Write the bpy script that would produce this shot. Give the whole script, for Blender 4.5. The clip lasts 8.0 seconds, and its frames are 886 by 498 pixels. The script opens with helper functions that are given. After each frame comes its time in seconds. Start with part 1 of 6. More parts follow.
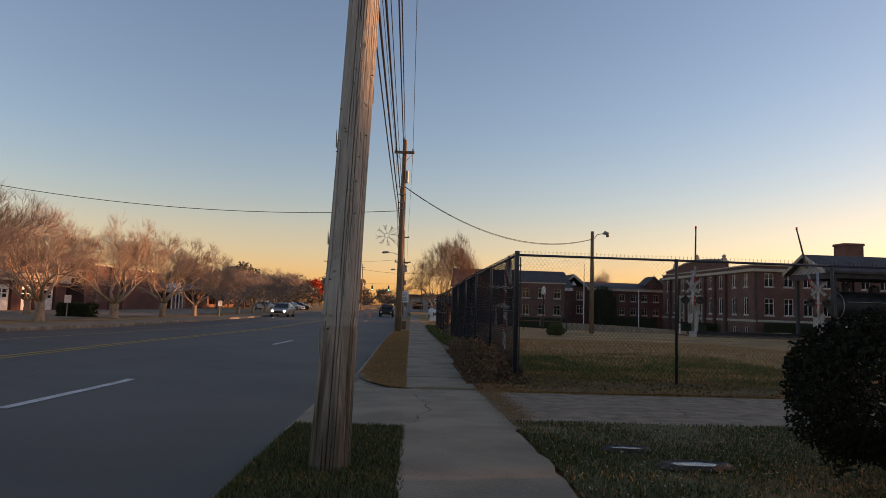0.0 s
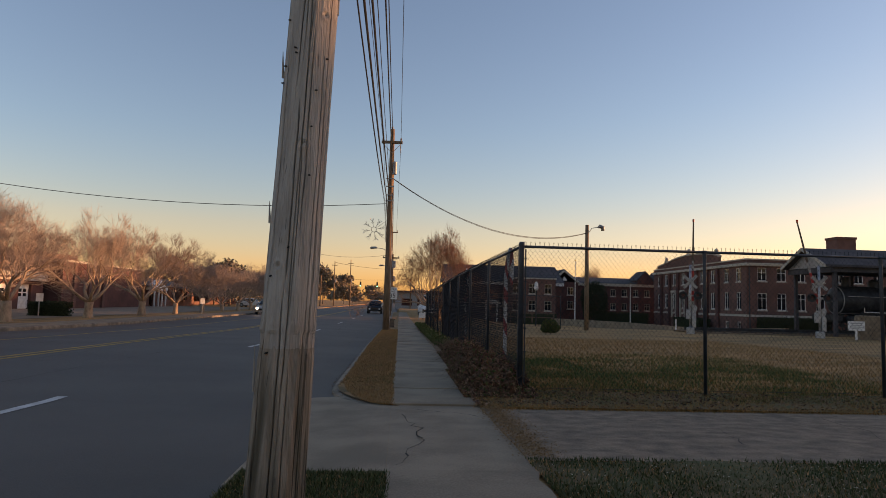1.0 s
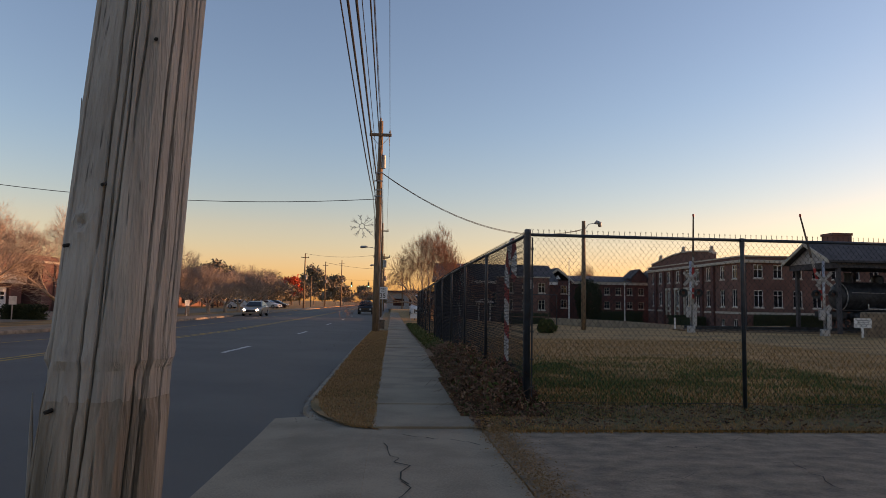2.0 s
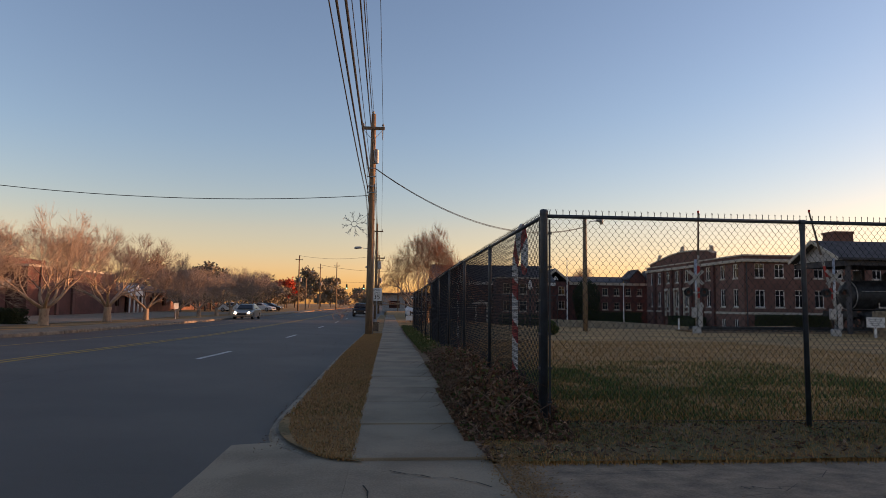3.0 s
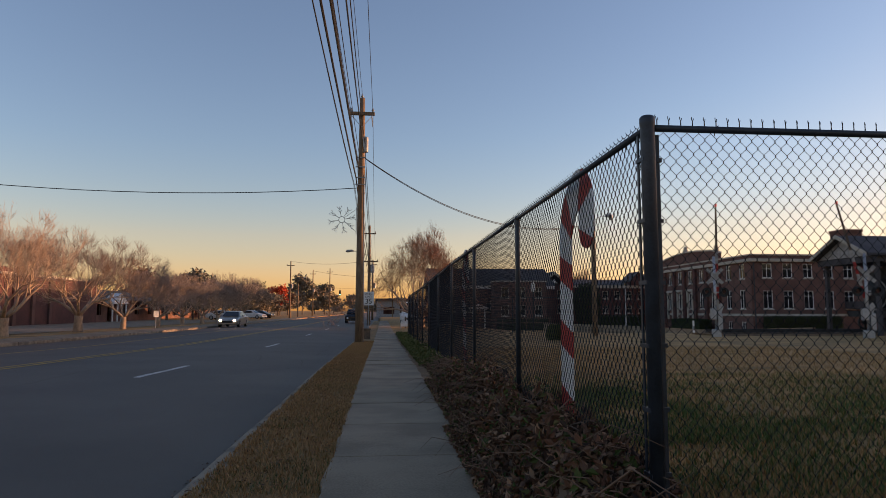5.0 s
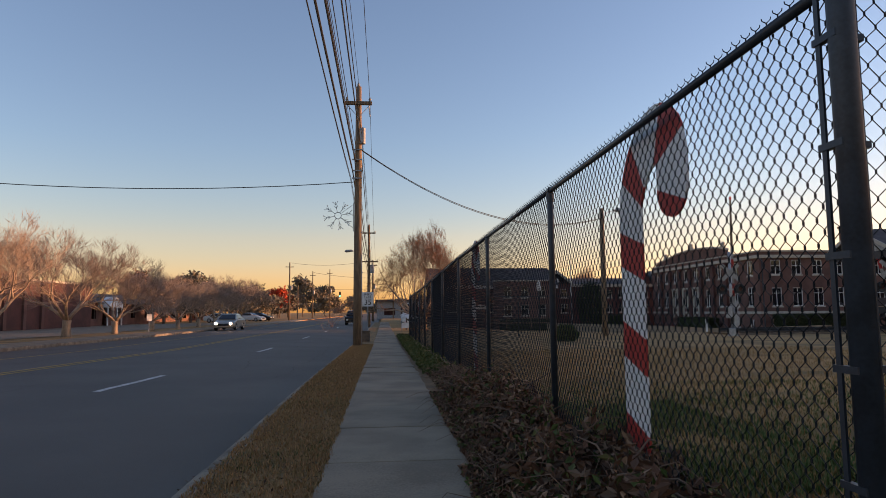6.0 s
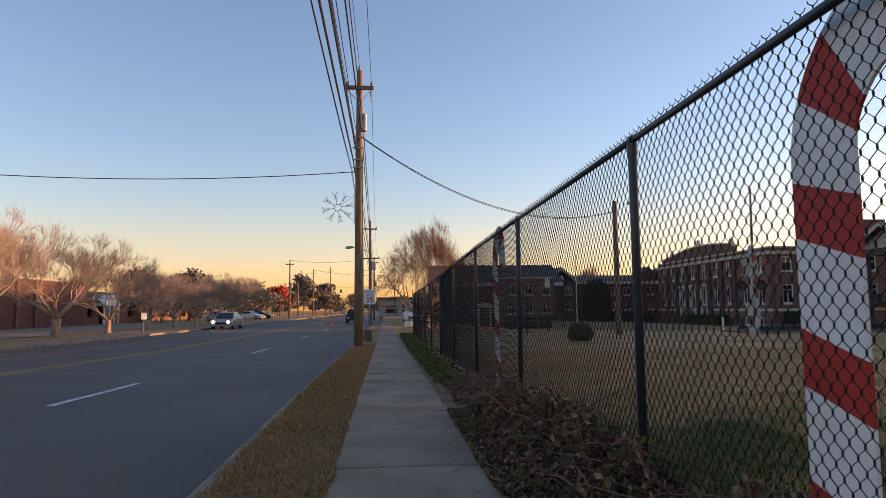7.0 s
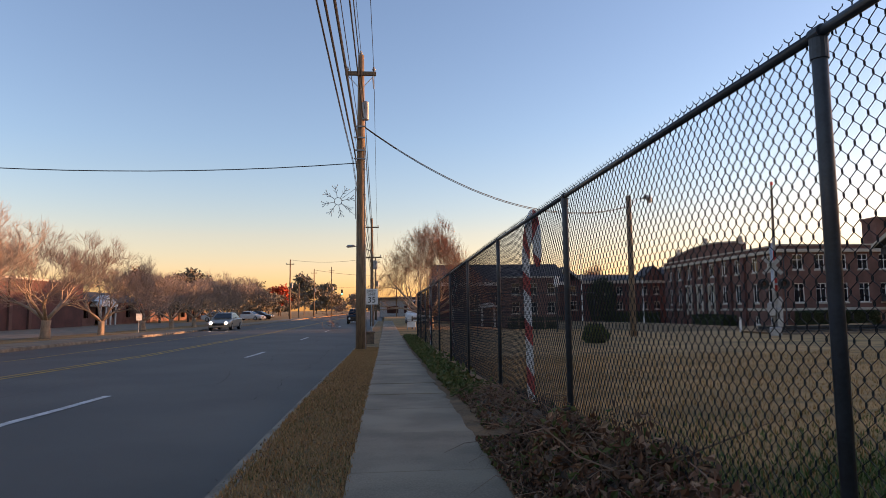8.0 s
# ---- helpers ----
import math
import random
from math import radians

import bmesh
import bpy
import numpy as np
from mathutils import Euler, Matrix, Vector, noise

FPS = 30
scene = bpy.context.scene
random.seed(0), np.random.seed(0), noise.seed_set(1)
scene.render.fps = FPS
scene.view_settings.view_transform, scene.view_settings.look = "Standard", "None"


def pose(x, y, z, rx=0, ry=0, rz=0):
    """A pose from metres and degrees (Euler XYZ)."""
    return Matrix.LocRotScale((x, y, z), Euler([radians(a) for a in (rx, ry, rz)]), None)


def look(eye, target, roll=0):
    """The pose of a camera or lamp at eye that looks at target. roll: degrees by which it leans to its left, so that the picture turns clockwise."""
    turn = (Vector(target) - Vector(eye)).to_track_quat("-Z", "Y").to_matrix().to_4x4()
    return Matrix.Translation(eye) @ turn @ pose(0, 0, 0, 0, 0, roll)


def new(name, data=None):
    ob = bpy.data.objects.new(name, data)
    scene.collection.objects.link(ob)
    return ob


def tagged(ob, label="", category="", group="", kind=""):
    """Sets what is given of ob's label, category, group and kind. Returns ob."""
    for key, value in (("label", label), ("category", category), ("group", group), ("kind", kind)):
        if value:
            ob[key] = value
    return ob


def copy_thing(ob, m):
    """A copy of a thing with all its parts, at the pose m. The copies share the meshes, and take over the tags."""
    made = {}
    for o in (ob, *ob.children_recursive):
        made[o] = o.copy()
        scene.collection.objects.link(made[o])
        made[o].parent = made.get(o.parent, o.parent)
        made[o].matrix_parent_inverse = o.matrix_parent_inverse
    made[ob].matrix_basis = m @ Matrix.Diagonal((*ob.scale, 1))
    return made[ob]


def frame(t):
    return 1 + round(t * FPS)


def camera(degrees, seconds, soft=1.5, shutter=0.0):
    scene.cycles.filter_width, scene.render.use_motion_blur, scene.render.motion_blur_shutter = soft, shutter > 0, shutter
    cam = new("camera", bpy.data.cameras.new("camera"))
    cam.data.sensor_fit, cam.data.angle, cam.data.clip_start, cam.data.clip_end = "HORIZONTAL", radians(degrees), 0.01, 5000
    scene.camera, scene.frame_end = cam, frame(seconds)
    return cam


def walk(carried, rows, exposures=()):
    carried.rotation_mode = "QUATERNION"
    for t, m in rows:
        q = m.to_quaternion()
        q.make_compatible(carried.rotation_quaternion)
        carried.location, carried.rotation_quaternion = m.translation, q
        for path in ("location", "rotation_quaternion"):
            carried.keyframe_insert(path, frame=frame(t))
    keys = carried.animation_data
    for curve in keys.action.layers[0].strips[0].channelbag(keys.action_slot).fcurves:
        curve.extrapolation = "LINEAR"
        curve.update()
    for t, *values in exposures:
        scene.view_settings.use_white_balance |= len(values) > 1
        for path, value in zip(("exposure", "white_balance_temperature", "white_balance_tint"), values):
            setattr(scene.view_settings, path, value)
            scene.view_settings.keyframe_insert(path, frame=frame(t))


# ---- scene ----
cam = camera(69.0, 8.0, 0.8)
PATH = [
    (0, (0.041, -0.143, 1.205), (0.135, 1.847, 1.383), 1.8),
    (0.5, (0.073, 0.636, 1.232), (0.194, 2.625, 1.403), 1.5),
    (1, (0.059, 1.378, 1.268), (0.188, 3.367, 1.434), 1.5),
    (1.5, (0.117, 2.137, 1.265), (0.261, 4.125, 1.431), 1.3),
    (3, (0.261, 4.302, 1.209), (0.428, 6.288, 1.382), 0.7),
    (3.5, (0.343, 5.069, 1.166), (0.519, 7.052, 1.353), 0.6),
    (4, (0.347, 5.794, 1.17), (0.52, 7.778, 1.357), 0.3),
    (5.5, (0.405, 8.085, 1.098), (0.595, 10.067, 1.291), -0.1),
    (6, (0.426, 8.875, 1.113), (0.609, 10.857, 1.306), -0.5),
    (6.5, (0.388, 9.709, 1.116), (0.564, 11.692, 1.305), -0.4),
    (7, (0.357, 10.478, 1.13), (0.537, 12.461, 1.316), -0.6),
    (7.5, (0.275, 11.247, 1.135), (0.454, 13.23, 1.323), -0.6),
    (8, (0.268, 11.994, 1.146), (0.445, 13.978, 1.332), -0.7),
]
# stops, kelvin and tint: the picture brightens and cools on the way
EXPOSED = [(0, 1.13, 9500, 30), (1.5, 1.2, 9300, 30), (3.0, 1.19, 8900, 30), (4.1, 1.1, 8750, 30), (5.5, 1.15, 8600, 30), (6.5, 1.48, 8500, 30), (8, 1.58, 8400, 30)]
walk(cam, [(t, look(eye, target, roll)) for t, eye, target, roll in PATH], EXPOSED)

# ---- light: low sun on the right, clear sky ----
SUN_AZ, SUN_EL = 80.0, 4.5          # degrees clockwise from +y, and above the horizon
world = bpy.data.worlds.new("sky")
scene.world = world
world.use_nodes = True
wt = world.node_tree
sky = wt.nodes.new("ShaderNodeTexSky")
sky.sky_type = "NISHITA"
sky.sun_disc = False
sky.sun_elevation = radians(SUN_EL)
sky.sun_rotation = radians(SUN_AZ)
sky.air_density, sky.dust_density, sky.ozone_density = 1.0, 0.6, 2.2
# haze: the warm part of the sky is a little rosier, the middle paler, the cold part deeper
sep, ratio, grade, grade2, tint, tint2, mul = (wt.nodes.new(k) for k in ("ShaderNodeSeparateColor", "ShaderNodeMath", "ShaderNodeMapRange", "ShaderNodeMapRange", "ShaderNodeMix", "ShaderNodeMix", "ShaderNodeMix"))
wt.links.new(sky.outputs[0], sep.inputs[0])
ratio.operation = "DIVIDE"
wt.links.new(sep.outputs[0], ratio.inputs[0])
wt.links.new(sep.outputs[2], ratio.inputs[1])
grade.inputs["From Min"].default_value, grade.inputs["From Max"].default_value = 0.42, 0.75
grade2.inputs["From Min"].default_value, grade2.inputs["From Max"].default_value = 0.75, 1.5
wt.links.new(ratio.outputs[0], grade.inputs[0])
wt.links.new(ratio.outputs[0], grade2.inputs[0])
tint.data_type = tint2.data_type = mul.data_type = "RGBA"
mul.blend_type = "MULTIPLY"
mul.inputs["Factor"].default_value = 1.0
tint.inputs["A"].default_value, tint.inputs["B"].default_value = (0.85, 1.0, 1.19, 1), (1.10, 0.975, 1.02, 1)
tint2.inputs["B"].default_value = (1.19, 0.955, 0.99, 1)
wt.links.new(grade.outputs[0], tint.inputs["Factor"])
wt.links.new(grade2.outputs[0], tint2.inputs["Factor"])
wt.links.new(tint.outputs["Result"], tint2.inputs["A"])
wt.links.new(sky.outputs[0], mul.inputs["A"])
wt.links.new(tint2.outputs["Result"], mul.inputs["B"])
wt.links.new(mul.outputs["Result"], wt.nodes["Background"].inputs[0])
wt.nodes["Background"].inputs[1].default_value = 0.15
sun_dir = Vector((math.sin(radians(SUN_AZ)), math.cos(radians(SUN_AZ)), math.tan(radians(SUN_EL)))).normalized()
sun = new("sun", bpy.data.lights.new("sun", "SUN"))
sun.data.energy, sun.data.angle, sun.data.color = 2.8, radians(0.6), (1.0, 0.61, 0.36)
sun.matrix_world = look(sun_dir * 100, (0, 0, 0))


# ---- materials ----
def mat(name, base, dark=None, rough=0.8, metal=0.0, scale=4.0, fine=60.0, bump=0.15, stretch=(1, 1, 1), spread=0.5, per=0.0, spec=0.4, world_space=True):
    """A surface of two colours mixed by noise at two scales, with grain in its relief; per: how far each piece varies."""
    m = bpy.data.materials.new(name)
    m.use_nodes = True
    nt = m.node_tree
    b = nt.nodes["Principled BSDF"]
    b.inputs["Roughness"].default_value, b.inputs["Metallic"].default_value = rough, metal
    b.inputs["Specular IOR Level"].default_value = spec
    dark = dark or tuple(c * 0.62 for c in base)
    co = nt.nodes.new("ShaderNodeNewGeometry").outputs["Position"] if world_space else nt.nodes.new("ShaderNodeTexCoord").outputs["Object"]
    mp = nt.nodes.new("ShaderNodeMapping")
    mp.inputs["Scale"].default_value = stretch
    nt.links.new(co, mp.inputs[0])
    n1, n2 = nt.nodes.new("ShaderNodeTexNoise"), nt.nodes.new("ShaderNodeTexNoise")
    for n, s, d in ((n1, scale, 5), (n2, fine, 3)):
        n.inputs["Scale"].default_value, n.inputs["Detail"].default_value = s, d
        nt.links.new(mp.outputs[0], n.inputs["Vector"])
    add = nt.nodes.new("ShaderNodeMath")
    add.operation = "MULTIPLY_ADD"
    nt.links.new(n2.outputs[0], add.inputs[0])
    add.inputs[1].default_value = 0.5
    nt.links.new(n1.outputs[0], add.inputs[2])
    ramp = nt.nodes.new("ShaderNodeMapRange")
    ramp.inputs["From Min"].default_value, ramp.inputs["From Max"].default_value = 0.75 - spread * 0.27, 0.75 + spread * 0.27
    nt.links.new(add.outputs[0], ramp.inputs[0])
    mix = nt.nodes.new("ShaderNodeMix")
    mix.data_type = "RGBA"
    mix.inputs["A"].default_value, mix.inputs["B"].default_value = (*dark, 1), (*base, 1)
    nt.links.new(ramp.outputs[0], mix.inputs["Factor"])
    colour = mix.outputs["Result"]
    if per:
        info, hs, mr = nt.nodes.new("ShaderNodeObjectInfo"), nt.nodes.new("ShaderNodeHueSaturation"), nt.nodes.new("ShaderNodeMapRange")
        mr.inputs["To Min"].default_value, mr.inputs["To Max"].default_value = 1 - per, 1 + per
        nt.links.new(info.outputs["Random"], mr.inputs[0])
        nt.links.new(mr.outputs[0], hs.inputs["Value"])
        nt.links.new(colour, hs.inputs["Color"])
        colour = hs.outputs[0]
    nt.links.new(colour, b.inputs["Base Color"])
    if bump:
        bp = nt.nodes.new("ShaderNodeBump")
        bp.inputs["Strength"].default_value, bp.inputs["Distance"].default_value = bump, 0.02
        nt.links.new(add.outputs[0], bp.inputs["Height"])
        nt.links.new(bp.outputs[0], b.inputs["Normal"])
    return m


def island_mat(name, cols, rough=0.8, transl=0.0):
    """Leaves and blades: a colour for each loose piece."""
    m = bpy.data.materials.new(name)
    m.use_nodes = True
    nt = m.node_tree
    b = nt.nodes["Principled BSDF"]
    b.inputs["Roughness"].default_value = rough
    b.inputs["Specular IOR Level"].default_value = 0.25
    geo, ramp = nt.nodes.new("ShaderNodeNewGeometry"), nt.nodes.new("ShaderNodeValToRGB")
    while len(ramp.color_ramp.elements) < len(cols):
        ramp.color_ramp.elements.new(0.5)
    for i, (e, c) in enumerate(zip(ramp.color_ramp.elements, cols)):
        e.position, e.color = i / max(1, len(cols) - 1), (*c, 1)
    nt.links.new(geo.outputs["Random Per Island"], ramp.inputs[0])
    nt.links.new(ramp.outputs[0], b.inputs["Base Color"])
    return m


def glow(name, colour, strength):
    m = bpy.data.materials.new(name)
    m.use_nodes = True
    b = m.node_tree.nodes["Principled BSDF"]
    b.inputs["Base Color"].default_value = (*colour, 1)
    b.inputs["Emission Color"].default_value = (*colour, 1)
    b.inputs["Emission Strength"].default_value = strength
    return m


ASPHALT = mat("asphalt", (0.094, 0.077, 0.063), (0.062, 0.051, 0.042), 0.68, scale=0.35, fine=90, bump=0.35, spread=0.6)
CONCRETE = mat("pavement_concrete", (0.30, 0.222, 0.15), (0.195, 0.143, 0.096), 0.9, scale=1.3, fine=70, bump=0.2, per=0.07)
KERB = mat("kerb_concrete", (0.28, 0.225, 0.165), (0.14, 0.112, 0.085), 0.92, scale=3, fine=50, bump=0.35, per=0.06)
DRIVE = mat("drive_concrete", (0.30, 0.215, 0.145), (0.12, 0.085, 0.058), 0.92, scale=5.5, fine=60, bump=1.0, spread=0.85, stretch=(0.8, 1, 1))
LAWN_G = mat("green_lawn", (0.06, 0.068, 0.019), (0.115, 0.075, 0.03), 0.95, scale=1.6, fine=20, bump=0.6)
LAWN = mat("dormant_lawn", (0.45, 0.23, 0.078), (0.18, 0.105, 0.034), 0.95, scale=0.9, fine=14, bump=0.6, spread=0.45, stretch=(0.4, 1.2, 1))
VERGE = mat("brown_verge_turf", (0.31, 0.165, 0.065), (0.125, 0.085, 0.033), 0.95, scale=2.2, fine=25, bump=0.8)
MUD = mat("dark_wet_mud", (0.06, 0.045, 0.032), (0.03, 0.023, 0.017), 0.7, scale=9, fine=60, bump=0.6)
DIRT = mat("leaf_dirt", (0.22, 0.115, 0.052), (0.11, 0.062, 0.03), 0.95, scale=3, fine=40, bump=0.6)
POLE_FAR = mat("brown_pole_wood", (0.25, 0.165, 0.10), (0.13, 0.085, 0.055), 0.85, scale=5, fine=24, bump=0.3, stretch=(5, 5, 0.4))
CRACK = mat("dark_wood_crack", (0.035, 0.028, 0.022), None, 0.95, bump=0.1)
WIRE = mat("black_cable", (0.02, 0.02, 0.022), None, 0.6, bump=0)
VINYL = mat("black_vinyl_coating", (0.024, 0.034, 0.046), (0.014, 0.019, 0.025), 0.45, scale=8, fine=80, bump=0.05, spec=0.45)
VINYL_WIRE = mat("weathered_vinyl_wire", (0.016, 0.018, 0.021), (0.010, 0.011, 0.013), 0.6, scale=8, fine=80, bump=0, spec=0.2)
STEEL = mat("galvanised_steel", (0.42, 0.43, 0.44), (0.28, 0.29, 0.3), 0.45, 0.7, scale=12, bump=0.05)
CANE_RED = mat("red_painted_board", (0.52, 0.035, 0.025), (0.40, 0.03, 0.022), 0.55, scale=3, fine=40, bump=0.06, spread=0.9)
CANE_WHITE = mat("white_painted_board", (0.78, 0.78, 0.77), (0.62, 0.62, 0.61), 0.55, scale=3, fine=40, bump=0.06, spread=0.9)
BRICK = mat("red_brick", (0.185, 0.092, 0.072), (0.12, 0.06, 0.048), 0.9, scale=0.8, fine=26, bump=0.2)
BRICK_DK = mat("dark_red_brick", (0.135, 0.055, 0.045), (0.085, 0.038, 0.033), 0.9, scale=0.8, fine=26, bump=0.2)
STONE = mat("pale_limestone_trim", (0.50, 0.45, 0.37), (0.36, 0.32, 0.26), 0.85, scale=2, fine=30, bump=0.1)
ROOF = mat("dark_slate_roof", (0.075, 0.07, 0.072), (0.045, 0.042, 0.045), 0.85, scale=1.5, fine=20, bump=0.2)
WHITE = mat("white_paint", (0.75, 0.74, 0.71), (0.6, 0.58, 0.55), 0.6, scale=3, bump=0.05)
IRON = mat("black_locomotive_iron", (0.032, 0.036, 0.04), (0.012, 0.012, 0.013), 0.5, 0.2, scale=3, fine=30, bump=0.1)
GLASS = mat("dark_window_glass", (0.015, 0.017, 0.02), None, 0.08, bump=0, spec=0.6)
YELLOW = mat("worn_yellow_paint", (0.62, 0.33, 0.05), (0.28, 0.18, 0.06), 0.8, scale=2.5, fine=30, bump=0.1, spread=0.7)
LINE = mat("worn_white_line", (0.62, 0.61, 0.58), (0.38, 0.37, 0.35), 0.8, scale=4, fine=30, bump=0.1, spread=0.7)
BARK = mat("pale_smooth_bark", (0.40, 0.29, 0.20), (0.24, 0.17, 0.12), 0.85, scale=3, fine=18, bump=0.3, stretch=(1, 1, 0.4))
TWIG_RED = mat("russet_twigs", (0.42, 0.23, 0.14), (0.28, 0.16, 0.10), 0.9, bump=0)
TWIG = mat("reddish_twigs", (0.20, 0.12, 0.08), (0.13, 0.08, 0.055), 0.9, bump=0)
# lightened twig colour: the veil of haze over the street trees is mixed in
TWIG_HAZED = mat("haze_paled_pinkish_twigs", (0.34, 0.265, 0.215), (0.23, 0.18, 0.148), 0.9, bump=0)
BARK_DK = mat("dark_grey_bark", (0.16, 0.11, 0.075), (0.09, 0.065, 0.05), 0.9, scale=3, fine=18, bump=0.4)
TIN = mat("painted_grey_metal", (0.33, 0.34, 0.34), (0.22, 0.22, 0.22), 0.5, 0.3, scale=5, bump=0.03)
SILVER = mat("silver_car_paint", (0.42, 0.40, 0.36), (0.36, 0.34, 0.31), 0.28, 0.6, scale=3, bump=0, spec=0.6)
BLACKCAR = mat("black_car_paint", (0.012, 0.012, 0.014), None, 0.25, 0.1, bump=0, spec=0.6)
RUBBER = mat("tyre_rubber", (0.02, 0.02, 0.02), None, 0.85, bump=0.05)
HEAD = glow("headlamp_light", (1.0, 0.9, 0.72), 9.0)
DULL_WHITE = mat("dull_worn_white_paint", (0.40, 0.38, 0.34), (0.22, 0.20, 0.18), 0.75, scale=5, fine=40, bump=0.1, spread=0.8)
DARK_LENS = mat("unlit_red_lens", (0.10, 0.015, 0.012), None, 0.3, bump=0)
REDLAMP = glow("red_lamp_light", (1.0, 0.06, 0.03), 5.0)
GREENLAMP = glow("green_lamp_light", (0.1, 1.0, 0.6), 3.0)
WATER = mat("muddy_ice_water", (0.10, 0.13, 0.17), (0.05, 0.06, 0.07), 0.12, scale=5, fine=30, bump=0.25, spec=0.5)
L_GRASS = island_mat("grass_blades", [(0.40, 0.185, 0.062), (0.48, 0.24, 0.085), (0.28, 0.125, 0.042), (0.22, 0.14, 0.042), (0.54, 0.29, 0.11)])
L_GREEN = island_mat("green_weed_leaves", [(0.04, 0.068, 0.016), (0.06, 0.085, 0.022), (0.10, 0.09, 0.032), (0.045, 0.072, 0.018)])
L_WEED = island_mat("broad_weed_leaves", [(0.055, 0.10, 0.02), (0.08, 0.13, 0.03), (0.13, 0.13, 0.045), (0.05, 0.085, 0.02)])
L_DEAD = island_mat("dead_leaves", [(0.08, 0.036, 0.02), (0.14, 0.06, 0.032), (0.03, 0.018, 0.013), (0.32, 0.19, 0.12), (0.085, 0.043, 0.028), (0.15, 0.07, 0.04)])
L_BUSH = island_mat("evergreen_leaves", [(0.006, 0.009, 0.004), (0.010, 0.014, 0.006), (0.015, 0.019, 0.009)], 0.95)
L_VERGE = island_mat("reddish_verge_grass", [(0.40, 0.195, 0.08), (0.30, 0.145, 0.062), (0.48, 0.26, 0.115), (0.22, 0.15, 0.055), (0.35, 0.18, 0.08)])
L_TURF = island_mat("short_green_turf", [(0.042, 0.06, 0.016), (0.06, 0.072, 0.022), (0.095, 0.08, 0.032), (0.05, 0.067, 0.018)])
L_HEDGE = island_mat("hedge_leaves", [(0.02, 0.03, 0.013), (0.03, 0.043, 0.018), (0.04, 0.05, 0.022)])
L_SEED = island_mat("dry_seed_heads", [(0.32, 0.19, 0.12), (0.25, 0.15, 0.10), (0.36, 0.21, 0.135)])
L_RUSSET = island_mat("russet_oak_leaves", [(0.26, 0.14, 0.08), (0.20, 0.11, 0.07), (0.16, 0.10, 0.06)])
L_RED = island_mat("late_autumn_leaves", [(0.45, 0.16, 0.07), (0.36, 0.12, 0.06), (0.42, 0.20, 0.10)])
# distance haze is put into these leaf colours, paler than the near evergreens
L_PINE_HAZED = island_mat("haze_paled_evergreen_leaves", [(0.13, 0.125, 0.10), (0.19, 0.165, 0.125), (0.22, 0.18, 0.13)])
L_CRIMSON = island_mat("crimson_leaves", [(0.50, 0.05, 0.03), (0.40, 0.06, 0.03), (0.55, 0.09, 0.04)])


# ---- building blocks ----
def ground_z(x, y):
    """The lie of the land: falls gently along the road, and towards the school beyond the field."""
    z = float(np.interp(y, [-40, 0, 4.5, 9.3, 20, 34, 60, 3000], [0.16, 0.16, 0.13, 0.01, 0, -0.18, -0.25, -0.25]))
    if x > 6:
        s = min(1.0, max(0.0, (y - 44) / 30)) * min(1, (x - 6) / 10)
        z -= 1.15 * s * s * (3 - 2 * s)
    return z


